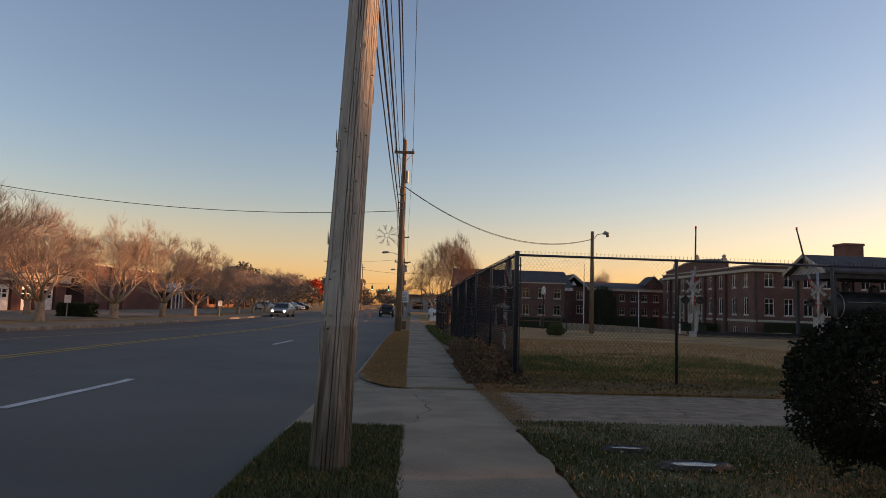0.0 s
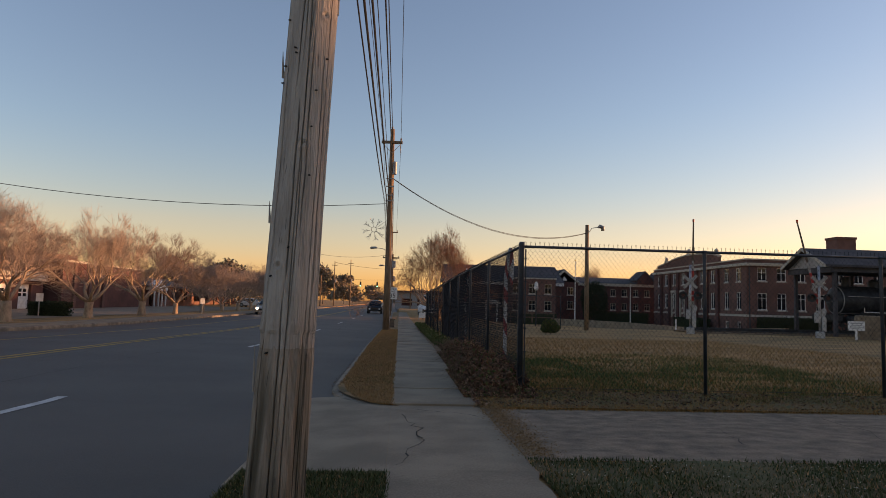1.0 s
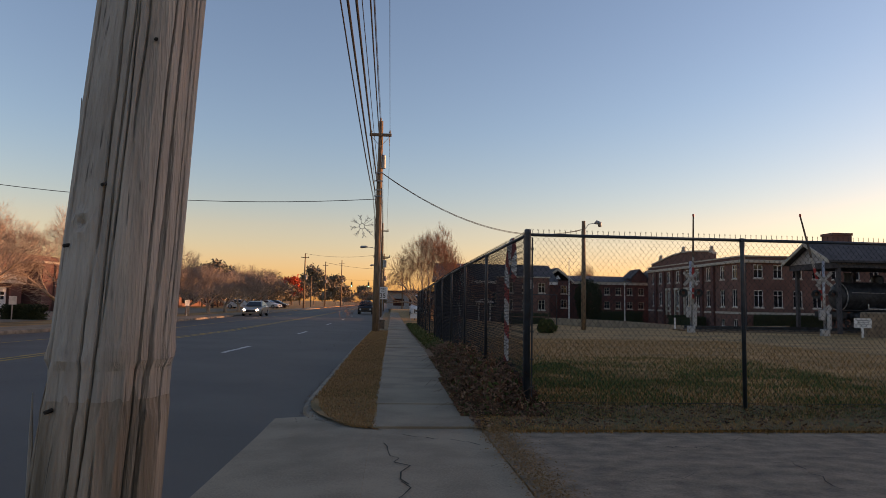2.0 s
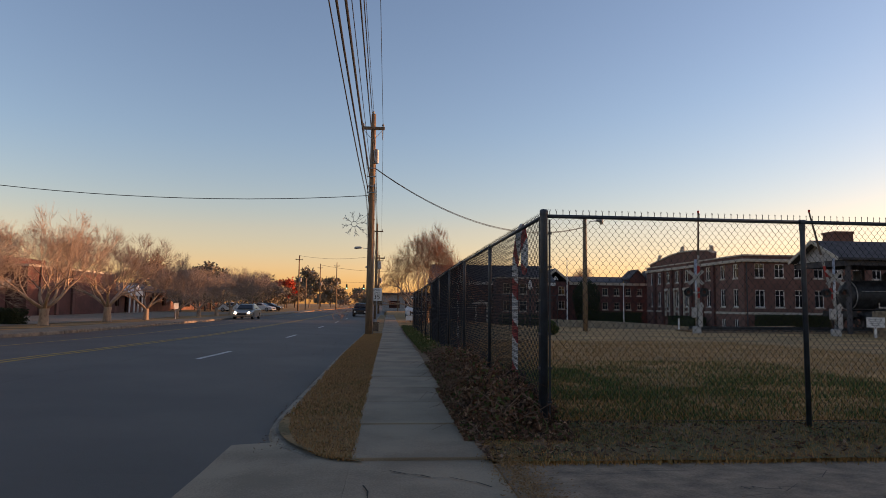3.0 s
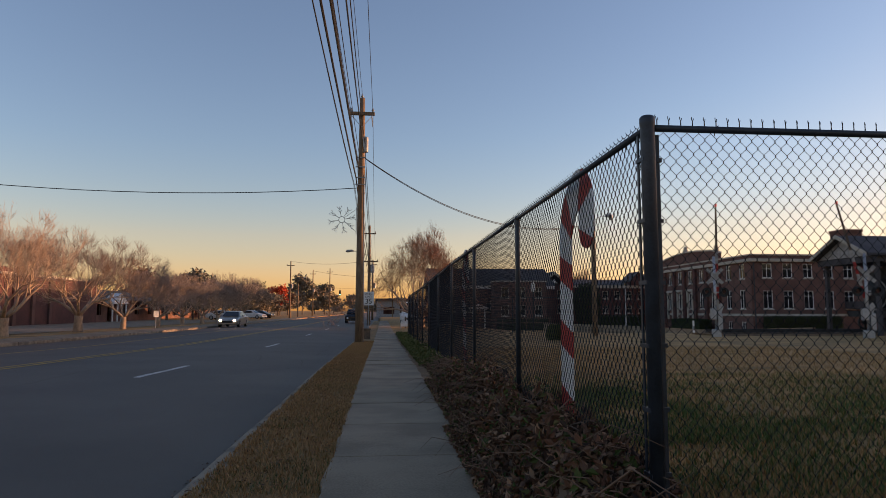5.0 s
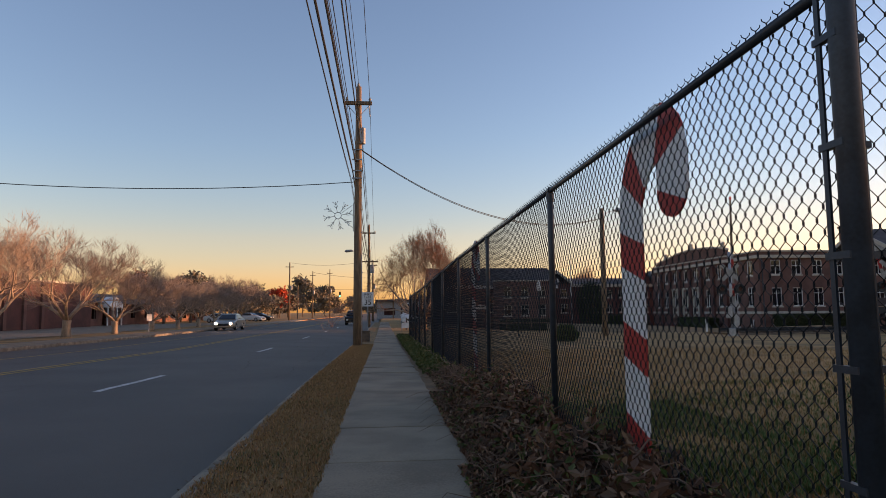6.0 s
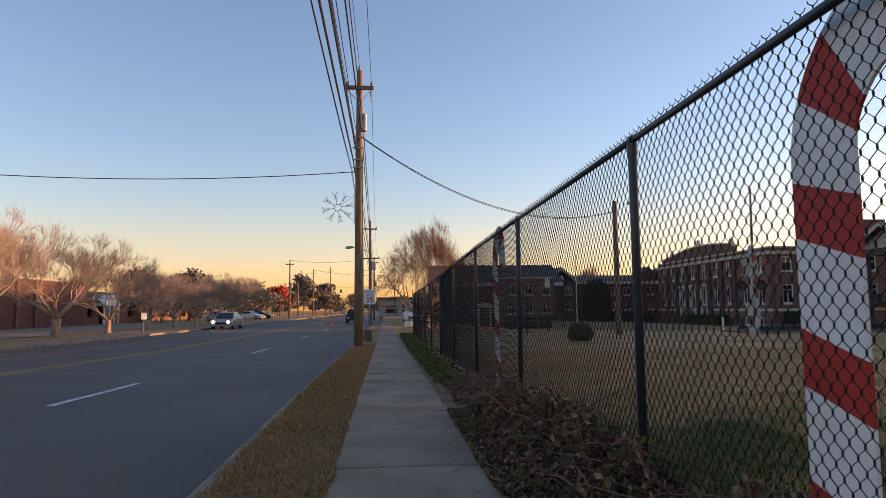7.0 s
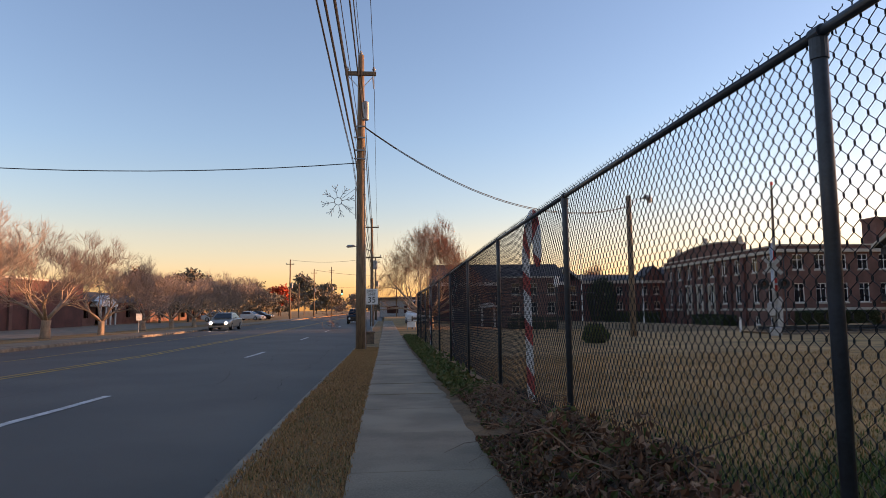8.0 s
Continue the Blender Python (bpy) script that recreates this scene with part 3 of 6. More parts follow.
# ---- near utility pole: grey, checked and split ----
def near_pole():
    x0, y0 = -0.460, 4.24
    th = thing("utility_pole", pose(x0, y0, ground_z(0, y0) - 0.02), "weathered grey wooden utility pole, cracked, dark and rotten at its foot", "utility pole", "utility poles")
    r, n, m = random.Random(11), 48, 90
    H = 10.4
    lean = lambda z: (0.022 * z, 0.085 * z)
    rad = lambda z: 0.1235 - 0.0036 * z + 0.010 * math.exp(-z * 3)
    grooves = [(r.uniform(0, 2 * math.pi), r.uniform(0.010, 0.020), r.uniform(0, 20), r.uniform(0.022, 0.034)) for _ in range(46)]
    knots = ((4.85, 1.86, 0.030), (5.4, 2.5, 0.022), (4.3, 1.30, 0.024), (4.95, 2.95, 0.026))
    def cuts(z):
        """The checks that are open at this height: where, how deep, how wide."""
        out = []
        for ga, gd, gs, gw in grooves:
            o = noise.noise((gs * 7.3, z * 0.9, 0))
            if o > -0.05:
                out.append((ga + 0.10 * noise.noise((gs, z * 1.1, 5)) + 0.03 * noise.noise((gs, z * 6, 5)), gd * min(1, (o + 0.05) * 6), gw))
        return out
    def surf(a, z, open_cuts):
        c, s = math.cos(a), math.sin(a)
        d = 0.005 * noise.noise((c * 2, s * 2, z * 0.7)) + 0.0015 * noise.noise((c * 14, s * 14, z * 1.2))
        for ga, gd, gw in open_cuts:
            da = abs((a - ga + math.pi) % (2 * math.pi) - math.pi)
            if da < gw:
                d -= gd * (1 - da / gw)
        for ka, kz, kr in knots:
            q = math.hypot(((a - ka + math.pi) % (2 * math.pi) - math.pi) * 0.12, (z - kz) * 1.3)
            if q < 3 * kr:
                d += 0.005 * math.exp(-((q - kr) / (0.3 * kr)) ** 2) - 0.008 * math.exp(-(q / (0.4 * kr)) ** 2)
        d += 0.006 * math.exp(-((z - 1.02 - 0.05 * noise.noise((c * 2, s * 2, 3))) / 0.02) ** 2) * (0.5 + noise.noise((c * 4, s * 4, 9)))
        if z < 1.0:
            d += 0.012 * noise.noise((c * 5, s * 5, z * 1.5)) - 0.004
        return rad(z) + d
    zs = [4.6 * i / 230 for i in range(231)] + [5.2, 6.5, 8, H]
    nn = 400
    def tubez(z_list, cap, proud=0.0):
        g = Geo()
        for z in z_list:
            lx, ly = lean(z)
            open_cuts = cuts(z)
            for k in range(nn):
                a = 2 * math.pi * k / nn
                q = surf(a, z, open_cuts) + proud * (1 if z < 0.9 else max(-1, 1 - (z - 0.9) * 30 + 2.2 * noise.noise((math.cos(a) * 5, math.sin(a) * 5, 8))))
                g.v.append((lx + q * math.cos(a), ly + q * math.sin(a), z))
        g.n = len(g.v)
        for i in range(len(z_list) - 1):
            for k in range(nn):
                g.f.append((i * nn + k, i * nn + (k + 1) % nn, (i + 1) * nn + (k + 1) % nn, (i + 1) * nn + k))
        if cap:
            g.f.append(tuple((len(z_list) - 1) * nn + k for k in range(nn)))
        return g
    part("shaft", tubez([z for z in zs if z > 0.93], True), POLE_WOOD_NEAR, th)
    part("foot", tubez([z for z in zs if z < 1.01], False, 0.003), POLE_FOOT, th, "dark damp rotten pole foot")
    # splinters peeled off the sides
    for a, z, l in ((0.1, 2.55, 0.14), (3.3, 2.2, 0.13), (3.2, 1.5, 0.1), (0.2, 3.0, 0.1), (2.9, 1.15, 0.12), (3.4, 0.75, 0.2)):
        g = Geo()
        p, q = rad(z) + 0.001, lean(z)
        g.tube([(q[0] + p * math.cos(a), q[1] + p * math.sin(a), z), (q[0] + (p + 0.004) * math.cos(a), q[1] + (p + 0.004) * math.sin(a), z + l * 0.6), (q[0] + (p + 0.006) * math.cos(a), q[1] + (p + 0.006) * math.sin(a), z + l)], [0.007, 0.004, 0.001], 5)
        part("splinter", g, POLE_WOOD_NEAR, th)
    # nails and staples
    for k in range(16):
        a, z = r.uniform(3.6, 5.8), r.uniform(0.9, 3.0)
        p, q = rad(z), lean(z)
        g = Geo().tube([(q[0] + p * 0.97 * math.cos(a), q[1] + p * 0.97 * math.sin(a), z), (q[0] + (p + 0.012) * math.cos(a), q[1] + (p + 0.012) * math.sin(a), z - 0.004)], 0.004, 6)
        part("nail", g, CRACK, th)
    # hardware at the top
    part("crossarm", Geo().box(-0.75, 0.75, -0.19, -0.08, 9.4, 9.52), POLE_FAR, th, bevel=0.01, at=pose(0.1, 0.1, 0))
    return th


def near_pole_material(name, light, dark, damp, spread):
    """Grey weathered wood with dark checks along the grain, darker and damp at the foot."""
    m = mat(name, light, dark, 0.9, scale=4, fine=22, bump=0.8, stretch=(7, 7, 0.35), spread=spread)
    nt = m.node_tree
    b = nt.nodes["Principled BSDF"]
    src = b.inputs["Base Color"].links[0].from_socket
    geo, sep, n, ma, mr, mix = (nt.nodes.new(k) for k in ("ShaderNodeNewGeometry", "ShaderNodeSeparateXYZ", "ShaderNodeTexNoise", "ShaderNodeMath", "ShaderNodeMapRange", "ShaderNodeMix"))
    nt.links.new(geo.outputs["Position"], sep.inputs[0])
    mp = nt.nodes.new("ShaderNodeMapping")
    mp.inputs["Scale"].default_value = (9, 9, 0.8)
    nt.links.new(geo.outputs["Position"], mp.inputs[0])
    nt.links.new(mp.outputs[0], n.inputs["Vector"])
    n.inputs["Scale"].default_value = 1.4
    ma.operation = "MULTIPLY_ADD"
    nt.links.new(n.outputs[0], ma.inputs[0])
    ma.inputs[1].default_value = -2.4
    nt.links.new(sep.outputs[2], ma.inputs[2])
    mr.inputs["From Min"].default_value, mr.inputs["From Max"].default_value = -0.85, 0.05
    mr.inputs["To Min"].default_value, mr.inputs["To Max"].default_value = 0.85, 0.0
    nt.links.new(ma.outputs[0], mr.inputs[0])
    mix.data_type = "RGBA"
    nt.links.new(mr.outputs[0], mix.inputs["Factor"])
    nt.links.new(src, mix.inputs["A"])
    mix.inputs["B"].default_value = (*damp, 1)
    mp2, n2, mr2, mix2 = (nt.nodes.new(k) for k in ("ShaderNodeMapping", "ShaderNodeTexNoise", "ShaderNodeMapRange", "ShaderNodeMix"))
    mp2.inputs["Scale"].default_value = (1, 1, 0.035)
    nt.links.new(geo.outputs["Position"], mp2.inputs[0])
    nt.links.new(mp2.outputs[0], n2.inputs["Vector"])
    n2.inputs["Scale"].default_value, n2.inputs["Detail"].default_value = 70, 3
    mr2.inputs["From Min"].default_value, mr2.inputs["From Max"].default_value = 0.27, 0.34
    mr2.inputs["To Min"].default_value, mr2.inputs["To Max"].default_value = 0.75, 0.0
    nt.links.new(n2.outputs[0], mr2.inputs[0])
    mix2.data_type = "RGBA"
    nt.links.new(mr2.outputs[0], mix2.inputs["Factor"])
    nt.links.new(mix.outputs["Result"], mix2.inputs["A"])
    mix2.inputs["B"].default_value = (0.03, 0.024, 0.018, 1)
    nt.links.new(mix2.outputs["Result"], b.inputs["Base Color"])
    return m


POLE_WOOD_NEAR = near_pole_material("grey_checked_wood", (0.43, 0.385, 0.335), (0.28, 0.245, 0.21), (0.22, 0.18, 0.14), 0.8)
POLE_FOOT = near_pole_material("damp_rotten_wood", (0.41, 0.34, 0.275), (0.24, 0.19, 0.145), (0.06, 0.052, 0.034), 0.7)
near_pole()

# ---- the line of far utility poles ----
def insulator(parent, x, y, z):
    g = Geo().tube([(x, y, z), (x, y, z + 0.05), (x, y, z + 0.06), (x, y, z + 0.10), (x, y, z + 0.11), (x, y, z + 0.17)], [0.03, 0.03, 0.06, 0.06, 0.035, 0.03], 10)
    part("insulator", g, TIN, parent, smooth=True)


PA = (-0.585, 34.35)
GA = ground_z(0, PA[1])
pole_a = thing("utility_pole", pose(PA[0], PA[1], GA), "tall brown wooden utility pole with crossarm and grey canister", "utility pole", "utility poles")
part("shaft", Geo().tube([(0, 0, -0.1), (0.0, 0, 3), (0.0, 0, 7), (0.01, 0, 10.35)], [0.185, 0.165, 0.14, 0.105], 20), POLE_FAR, pole_a, smooth=True)
part("crossarm", Geo().box(-0.54, 0.54, -0.20, -0.09, 9.56, 9.70), POLE_FAR, pole_a, bevel=0.01)
for x in (-0.46, 0.46):
    insulator(pole_a, x, -0.14, 9.70)
    part("crossarm_brace", Geo().tube([(x, -0.15, 9.56), (0.0, -0.13, 9.05)], 0.012, 6), TIN, pole_a)
insulator(pole_a, 0.0, 0.0, 10.35)
part("transformer", Geo().tube([(0.17, -0.17, 7.95), (0.17, -0.17, 7.97), (0.17, -0.17, 8.58), (0.17, -0.17, 8.62)], [0.10, 0.115, 0.115, 0.06], 16), TIN, pole_a, "slim grey metal canister")
part("cutout_fuse", Geo().tube([(0.42, -0.22, 9.5), (0.46, -0.26, 9.05)], 0.022, 8), TIN, pole_a)
for z in (6.55, 6.85, 7.3, 7.7):
    part("bracket", Geo().box(-0.24, 0.16, -0.18, -0.14, z, z + 0.05), TIN, pole_a)
for k in range(7):
    part("conduit_strap", Geo().tube([(0.145, -0.085, 0.8 + k * 0.9), (0.15, -0.09, 0.84 + k * 0.9)], 0.026, 8), TIN, pole_a)
part("conduit", Geo().tube([(0.145, -0.085, 0.0), (0.13, -0.085, 7.0)], 0.018, 8), TIN, pole_a)

# unlit snowflake ornament on its frame
flake = thing("snowflake_ornament", pose(PA[0] - 0.78, PA[1] - 0.12, GA + 5.08), "unlit wire snowflake street ornament with small bulbs on a pole", "street ornament")
part("hub", Geo().tube([(0.13 * math.cos(a), 0, 0.13 * math.sin(a)) for a in [2 * math.pi * k / 12 for k in range(13)]], 0.012, 6), TIN, flake)
for k in range(8):
    a = 2 * math.pi * k / 8 + 0.2
    c, s = math.cos(a), math.sin(a)
    g = Geo().tube([(0.13 * c, 0, 0.13 * s), (0.56 * c, 0, 0.56 * s)], 0.010, 5)
    for d in (0.6, -0.6):
        for rr, l in ((0.30, 0.13), (0.42, 0.16)):
            g.tube([(rr * c, 0, rr * s), (rr * c + l * math.cos(a + d), 0, rr * s + l * math.sin(a + d))], 0.009, 5)
    part("arm", g, TIN, flake)
    for d in (0.6, -0.6):
        p = (0.42 * c + 0.16 * math.cos(a + d), 0, 0.42 * s + 0.16 * math.sin(a + d))
        part("bulb", Geo().tube([(p[0], -0.02, p[2] - 0.02), (p[0], -0.02, p[2]), (p[0], -0.02, p[2] + 0.03)], [0.008, 0.02, 0.006], 6), WHITE, flake)
part("mounting_frame", Geo().tube([(0.60, 0.0, -0.62), (0.60, 0.0, 0.52)], 0.015, 6).tube([(0.60, 0, 0.45), (0.1, 0, 0.08)], 0.008, 5).tube([(0.60, 0, -0.5), (0.1, 0, -0.08)], 0.008, 5), TIN, flake)

def far_pole(x, y, h, lamp, arms, label):
    z0 = ground_z(0, y)
    th = thing("utility_pole", pose(x, y, z0), label, "utility pole", "utility poles")
    part("shaft", Geo().tube([(0, 0, -0.1), (0, 0, h * 0.5), (0, 0, h)], [0.17, 0.14, 0.10], 12), POLE_FAR, th, smooth=True)
    for z, w in arms:
        part("crossarm", Geo().box(-w, w, -0.18, -0.08, z, z + 0.12), POLE_FAR, th)
        for k in (-0.9, 0.9):
            insulator(th, w * k, -0.13, z + 0.12)
    if lamp:
        part("lamp_arm", Geo().tube([(0, -0.1, lamp - 0.5), (-1.0, -0.1, lamp - 0.05), (-1.7, -0.1, lamp)], 0.03, 8), TIN, th)
        part("lamp_head", Geo().tube([(-1.5, -0.1, lamp), (-1.7, -0.1, lamp + 0.03), (-2.2, -0.1, lamp - 0.01), (-2.35, -0.1, lamp - 0.05)], [0.05, 0.12, 0.14, 0.03], 10), TIN, th, smooth=True)
    part("transformer", Geo().tube([(0.32, -0.1, h * 0.52), (0.32, -0.1, h * 0.52 + 0.8)], 0.2, 12), TIN, th)
    return th


far_pole(-1.02, 72, 9.9, 7.3, ((9.0, 0.65), (6.2, 0.9)), "brown utility pole with crossarms and a street lamp arm")
far_pole(-1.3, 112, 9.6, 7.6, ((8.7, 0.7),), "distant utility pole with a street lamp arm")
far_pole(-16.6, 128, 10.5, 0, ((9.6, 0.7),), "distant utility pole across the road")
far_pole(-17.0, 170, 11.5, 9.5, ((10.4, 0.7),), "distant utility pole across the road")
far_pole(-13.5, 178, 12.5, 0, ((11.4, 0.7),), "distant utility pole across the road")

# ---- cables ----
def cable(pts, r, sag, label, segs=14):
    g, line = Geo(), []
    for a, b in zip(pts, pts[1:]):
        for i in range(segs + (1 if b is pts[-1] else 0)):
            t = i / segs
            line.append((a[0] + (b[0] - a[0]) * t, a[1] + (b[1] - a[1]) * t, a[2] + (b[2] - a[2]) * t - 4 * sag * t * (1 - t)))
    g.tube(line, r, 6)
    return solid("cable", g, WIRE, label, "cable", "overhead cables")


for x, zb, za, zc, r, sag in ((-1.05, 9.6, 9.52, 8.9, 0.010, 0.25), (-0.585, 10.4, 10.35, 9.8, 0.009, 0.25), (-0.125, 9.6, 9.52, 8.9, 0.010, 0.25),
                              (-0.86, 6.5, 6.38, 5.7, 0.012, 0.3), (-0.90, 6.75, 6.42, 5.75, 0.009, 0.3), (-0.80, 6.9, 6.68, 6.0, 0.026, 0.3), (-0.70, 7.3, 7.10, 6.3, 0.026, 0.28),
                              (-0.74, 7.75, 7.52, 6.5, 0.011, 0.28), (-0.50, 8.1, 7.85, 6.8, 0.020, 0.28), (-0.45, 8.4, 8.15, 7.0, 0.014, 0.26), (-0.83, 7.1, 6.9, 6.1, 0.012, 0.3), (-0.66, 7.95, 7.55, 6.55, 0.011, 0.25)):
    cable([(x + 0.1, -30, zb + 0.2), (x + 0.08, 4.4, zb), (x, 34.35, za), (x - 0.42, 72, zc), (x - 0.7, 112, zc - 0.3)], r, sag, "black overhead cable strung between the poles")
cable([(-0.75, 34.3, 6.26), (-34, 34.4, 9.3)], 0.016, 1.45, "black cable crossing over the road", 24)
cable([(-0.5, 34.4, 7.62), (11.85, 41.6, 5.95)], 0.015, 1.36, "twisted service cable sagging to the lamp post", 24)
cable([(-0.5, 34.43, 7.60), (11.85, 41.63, 5.92)], 0.012, 1.38, "twisted service cable sagging to the lamp post", 24)
cable([(-16.6, 128, 10.2), (-1.3, 112, 9.3)], 0.02, 0.6, "distant cable across the road")
cable([(-17, 170, 11), (2, 176, 10)], 0.03, 0.6, "distant cable across the road")

# ---- speed sign ----
def text_mesh(body, size, material, parent, at, name="lettering"):
    c = bpy.data.curves.new(name, "FONT")
    c.body, c.size, c.align_x, c.align_y, c.extrude = body, size, "CENTER", "CENTER", 0.002
    tmp = bpy.data.objects.new(name, c)
    scene.collection.objects.link(tmp)
    dg = bpy.context.evaluated_depsgraph_get()
    me = bpy.data.meshes.new_from_object(tmp.evaluated_get(dg))
    bpy.data.objects.remove(tmp)
    me.materials.clear()
    me.materials.append(material)
    return part(name, me, None, parent, at=at)


sign = thing("speed_limit_sign", pose(-0.42, 43.5, ground_z(0, 43.5)), "white speed limit sign lettered SPEED LIMIT 35 on a steel post", "road sign")
part("post", Geo().box(-0.03, 0.03, 0.0, 0.04, -0.1, 2.35), TIN, sign)
part("panel", Geo().box(-0.30, 0.30, -0.012, -0.004, 1.62, 2.38), WHITE, sign, bevel=0.002)
for txt, sz, z in (("SPEED", 0.16, 2.25), ("LIMIT", 0.16, 2.10), ("35", 0.40, 1.83)):
    text_mesh(txt, sz, CRACK, sign, pose(0, -0.016, z, 90, 0, 0))

# ---- chain-link fence ----
FX, FY = 1.81, 10.64


def mesh_panel(length, fine=True, r=0.0025, z0=0.06, z1=2.138):
    """Woven wire: each strand zigzags and hooks round its neighbour; twisted ends stand above the rail."""
    w, h, sides = (0.0343, 0.0422, 4) if fine else (0.0686, 0.0844, 3)
    n = 2 * max(1, round(length / w / 2))
    w = length / n
    m = 2 * round((z1 - z0) / h / 2)
    h = (z1 - z0) / m
    a = np.arange(sides) * (2 * math.pi / sides)
    ring = np.stack([np.cos(a), np.sin(a)], 1) * r
    V, F, base = [], [], 0
    for k in range(n):
        zz = z0 + np.arange(m + 1) * h
        side = np.where(np.arange(m + 1) % 2 == 0, -1.0, 1.0) * (1 if k % 2 == 0 else -1)
        x = k * w + w / 2 + side * (w / 2 + r * 0.12)
        y = side * r * 0.9
        if fine:
            # flat knuckles: two points at each bend
            zz = np.repeat(zz, 2) + np.tile([-h * 0.15, h * 0.15], m + 1)
            x, y = np.repeat(x, 2), np.repeat(y, 2)
        P = np.stack([x, y, zz], 1)
        L = len(P)
        vv = np.repeat(P, sides, 0)
        vv[:, 0] += np.tile(ring[:, 0], L)
        vv[:, 1] += np.tile(ring[:, 1], L)
        V.append(vv)
        i = np.arange(L - 1)[:, None] * sides
        j = np.arange(sides)[None, :]
        F.append(np.stack([i + j, i + (j + 1) % sides, i + sides + (j + 1) % sides, i + sides + j], -1).reshape(-1, 4) + base)
        base += L * sides
    g = Geo()
    g.v = np.concatenate(V).tolist()
    g.f = np.concatenate(F).tolist()
    g.n = len(g.v)
    for k in range(0, n + 1, 2):
        x = k * w
        g.tube([(x, 0, z1 - 0.006), (x, 0, z1 + 0.024)], r * 1.3, 4)
        g.tube([(x, 0, z1 + 0.02), (x - 0.010, -0.010, z1 + 0.032), (x - 0.011, -0.012, z1 + 0.042)], r * 0.95, 3)
        g.tube([(x, 0, z1 + 0.02), (x + 0.010, 0.010, z1 + 0.032), (x + 0.011, 0.012, z1 + 0.042)], r * 0.95, 3)
    return g


def fence_run(name, origin, turn, posts, label, fine_to=0.0, inner=-1, bar=-1):
    """One straight run: local x along it; posts: distances of the line posts."""
    th = thing(name, pose(*origin, 0, 0, turn), label, "fence", "chain-link fence")
    c, s = math.cos(radians(turn)), math.sin(radians(turn))
    gz = lambda d: ground_z(0, origin[1] + s * d)
    stops = [0.0] + posts
    for i, d in enumerate(posts):
        z = gz(d)
        part("line_post", Geo().tube([(d, 0, z - 0.1), (d, 0, z + 2.08), (d, 0, z + 2.10)], [0.026, 0.026, 0.018], 14), VINYL, th, smooth=True)
        part("post_cap", Geo().tube([(d - 0.028, 0, z + 2.105), (d + 0.028, 0, z + 2.105)], 0.027, 14).tube([(d, 0, z + 2.01), (d, 0, z + 2.085)], 0.031, 14), VINYL, th)
    for a, b in zip(stops, stops[1:]):
        za, zb = gz(a), gz(b)
        k = math.degrees(math.atan2(zb - za, b - a))
        part("top_rail", Geo().tube([(a, 0.0, za + 2.105), (b, 0.0, zb + 2.105)], 0.0195, 12), VINYL, th, smooth=True)
        part("wire_mesh", mesh_panel(b - a, b <= fine_to), VINYL_WIRE, th, at=pose(a, 0.030 * inner, za, 0, -k, 0))
        part("tension_wire", Geo().tube([(a, 0.034 * inner, za + 0.07), (b, 0.034 * inner, zb + 0.07)], 0.003, 5), VINYL, th)
        for t in np.arange(0.4, b - a, 0.6):
            part("tie_wire", Geo().tube([(a + t, 0.032 * inner, za + 2.08), (a + t + 0.004, 0.03 * inner, za + 2.12), (a + t + 0.008, 0.0, za + 2.13)], 0.003, 4), VINYL, th)
    # tension bar and bands at the start
    part("tension_bar", Geo().box(0.055, 0.075, 0.030 * bar - 0.004, 0.030 * bar + 0.004, 0.05, 2.085), VINYL, th)
    for z in np.linspace(0.25, 1.93, 6):
        part("brace_band", Geo().box(-0.02, 0.085, 0.028 * bar - 0.011, 0.028 * bar + 0.011, z, z + 0.022), VINYL, th)
    return th


side_posts = [3.45, 6.75, 10.1, 13.45, 16.8, 20.1, 23.4, 26.8, 30.1, 33.4]
fence_run("chain_link_fence", (FX, FY, 0), 90, side_posts, "black vinyl-coated chain-link fence beside the pavement", 17, -1, 1)
fence_run("chain_link_fence", (FX, FY, 0), 0, [2.74, 5.48, 8.22, 10.96, 13.7, 16.44, 19.2], "black vinyl-coated chain-link fence along the drive", 11, 1, 1)
fence_run("chain_link_fence", (FX, FY + 33.4, 0), 0, [3.0, 6.0, 9.0], "black chain-link fence at the far end of the field")
solid("fence_corner_post", Geo().tube([(0, 0, -0.1), (0, 0, 2.10), (0, 0, 2.12), (0, 0, 2.13), (0, 0, 2.168), (0, 0, 2.18)], [0.039, 0.039, 0.039, 0.042, 0.042, 0.033], 22), VINYL,
      "stout black capped corner post of the chain-link fence", "fence post", "chain-link fence", smooth=True, at=pose(FX, FY, 0))

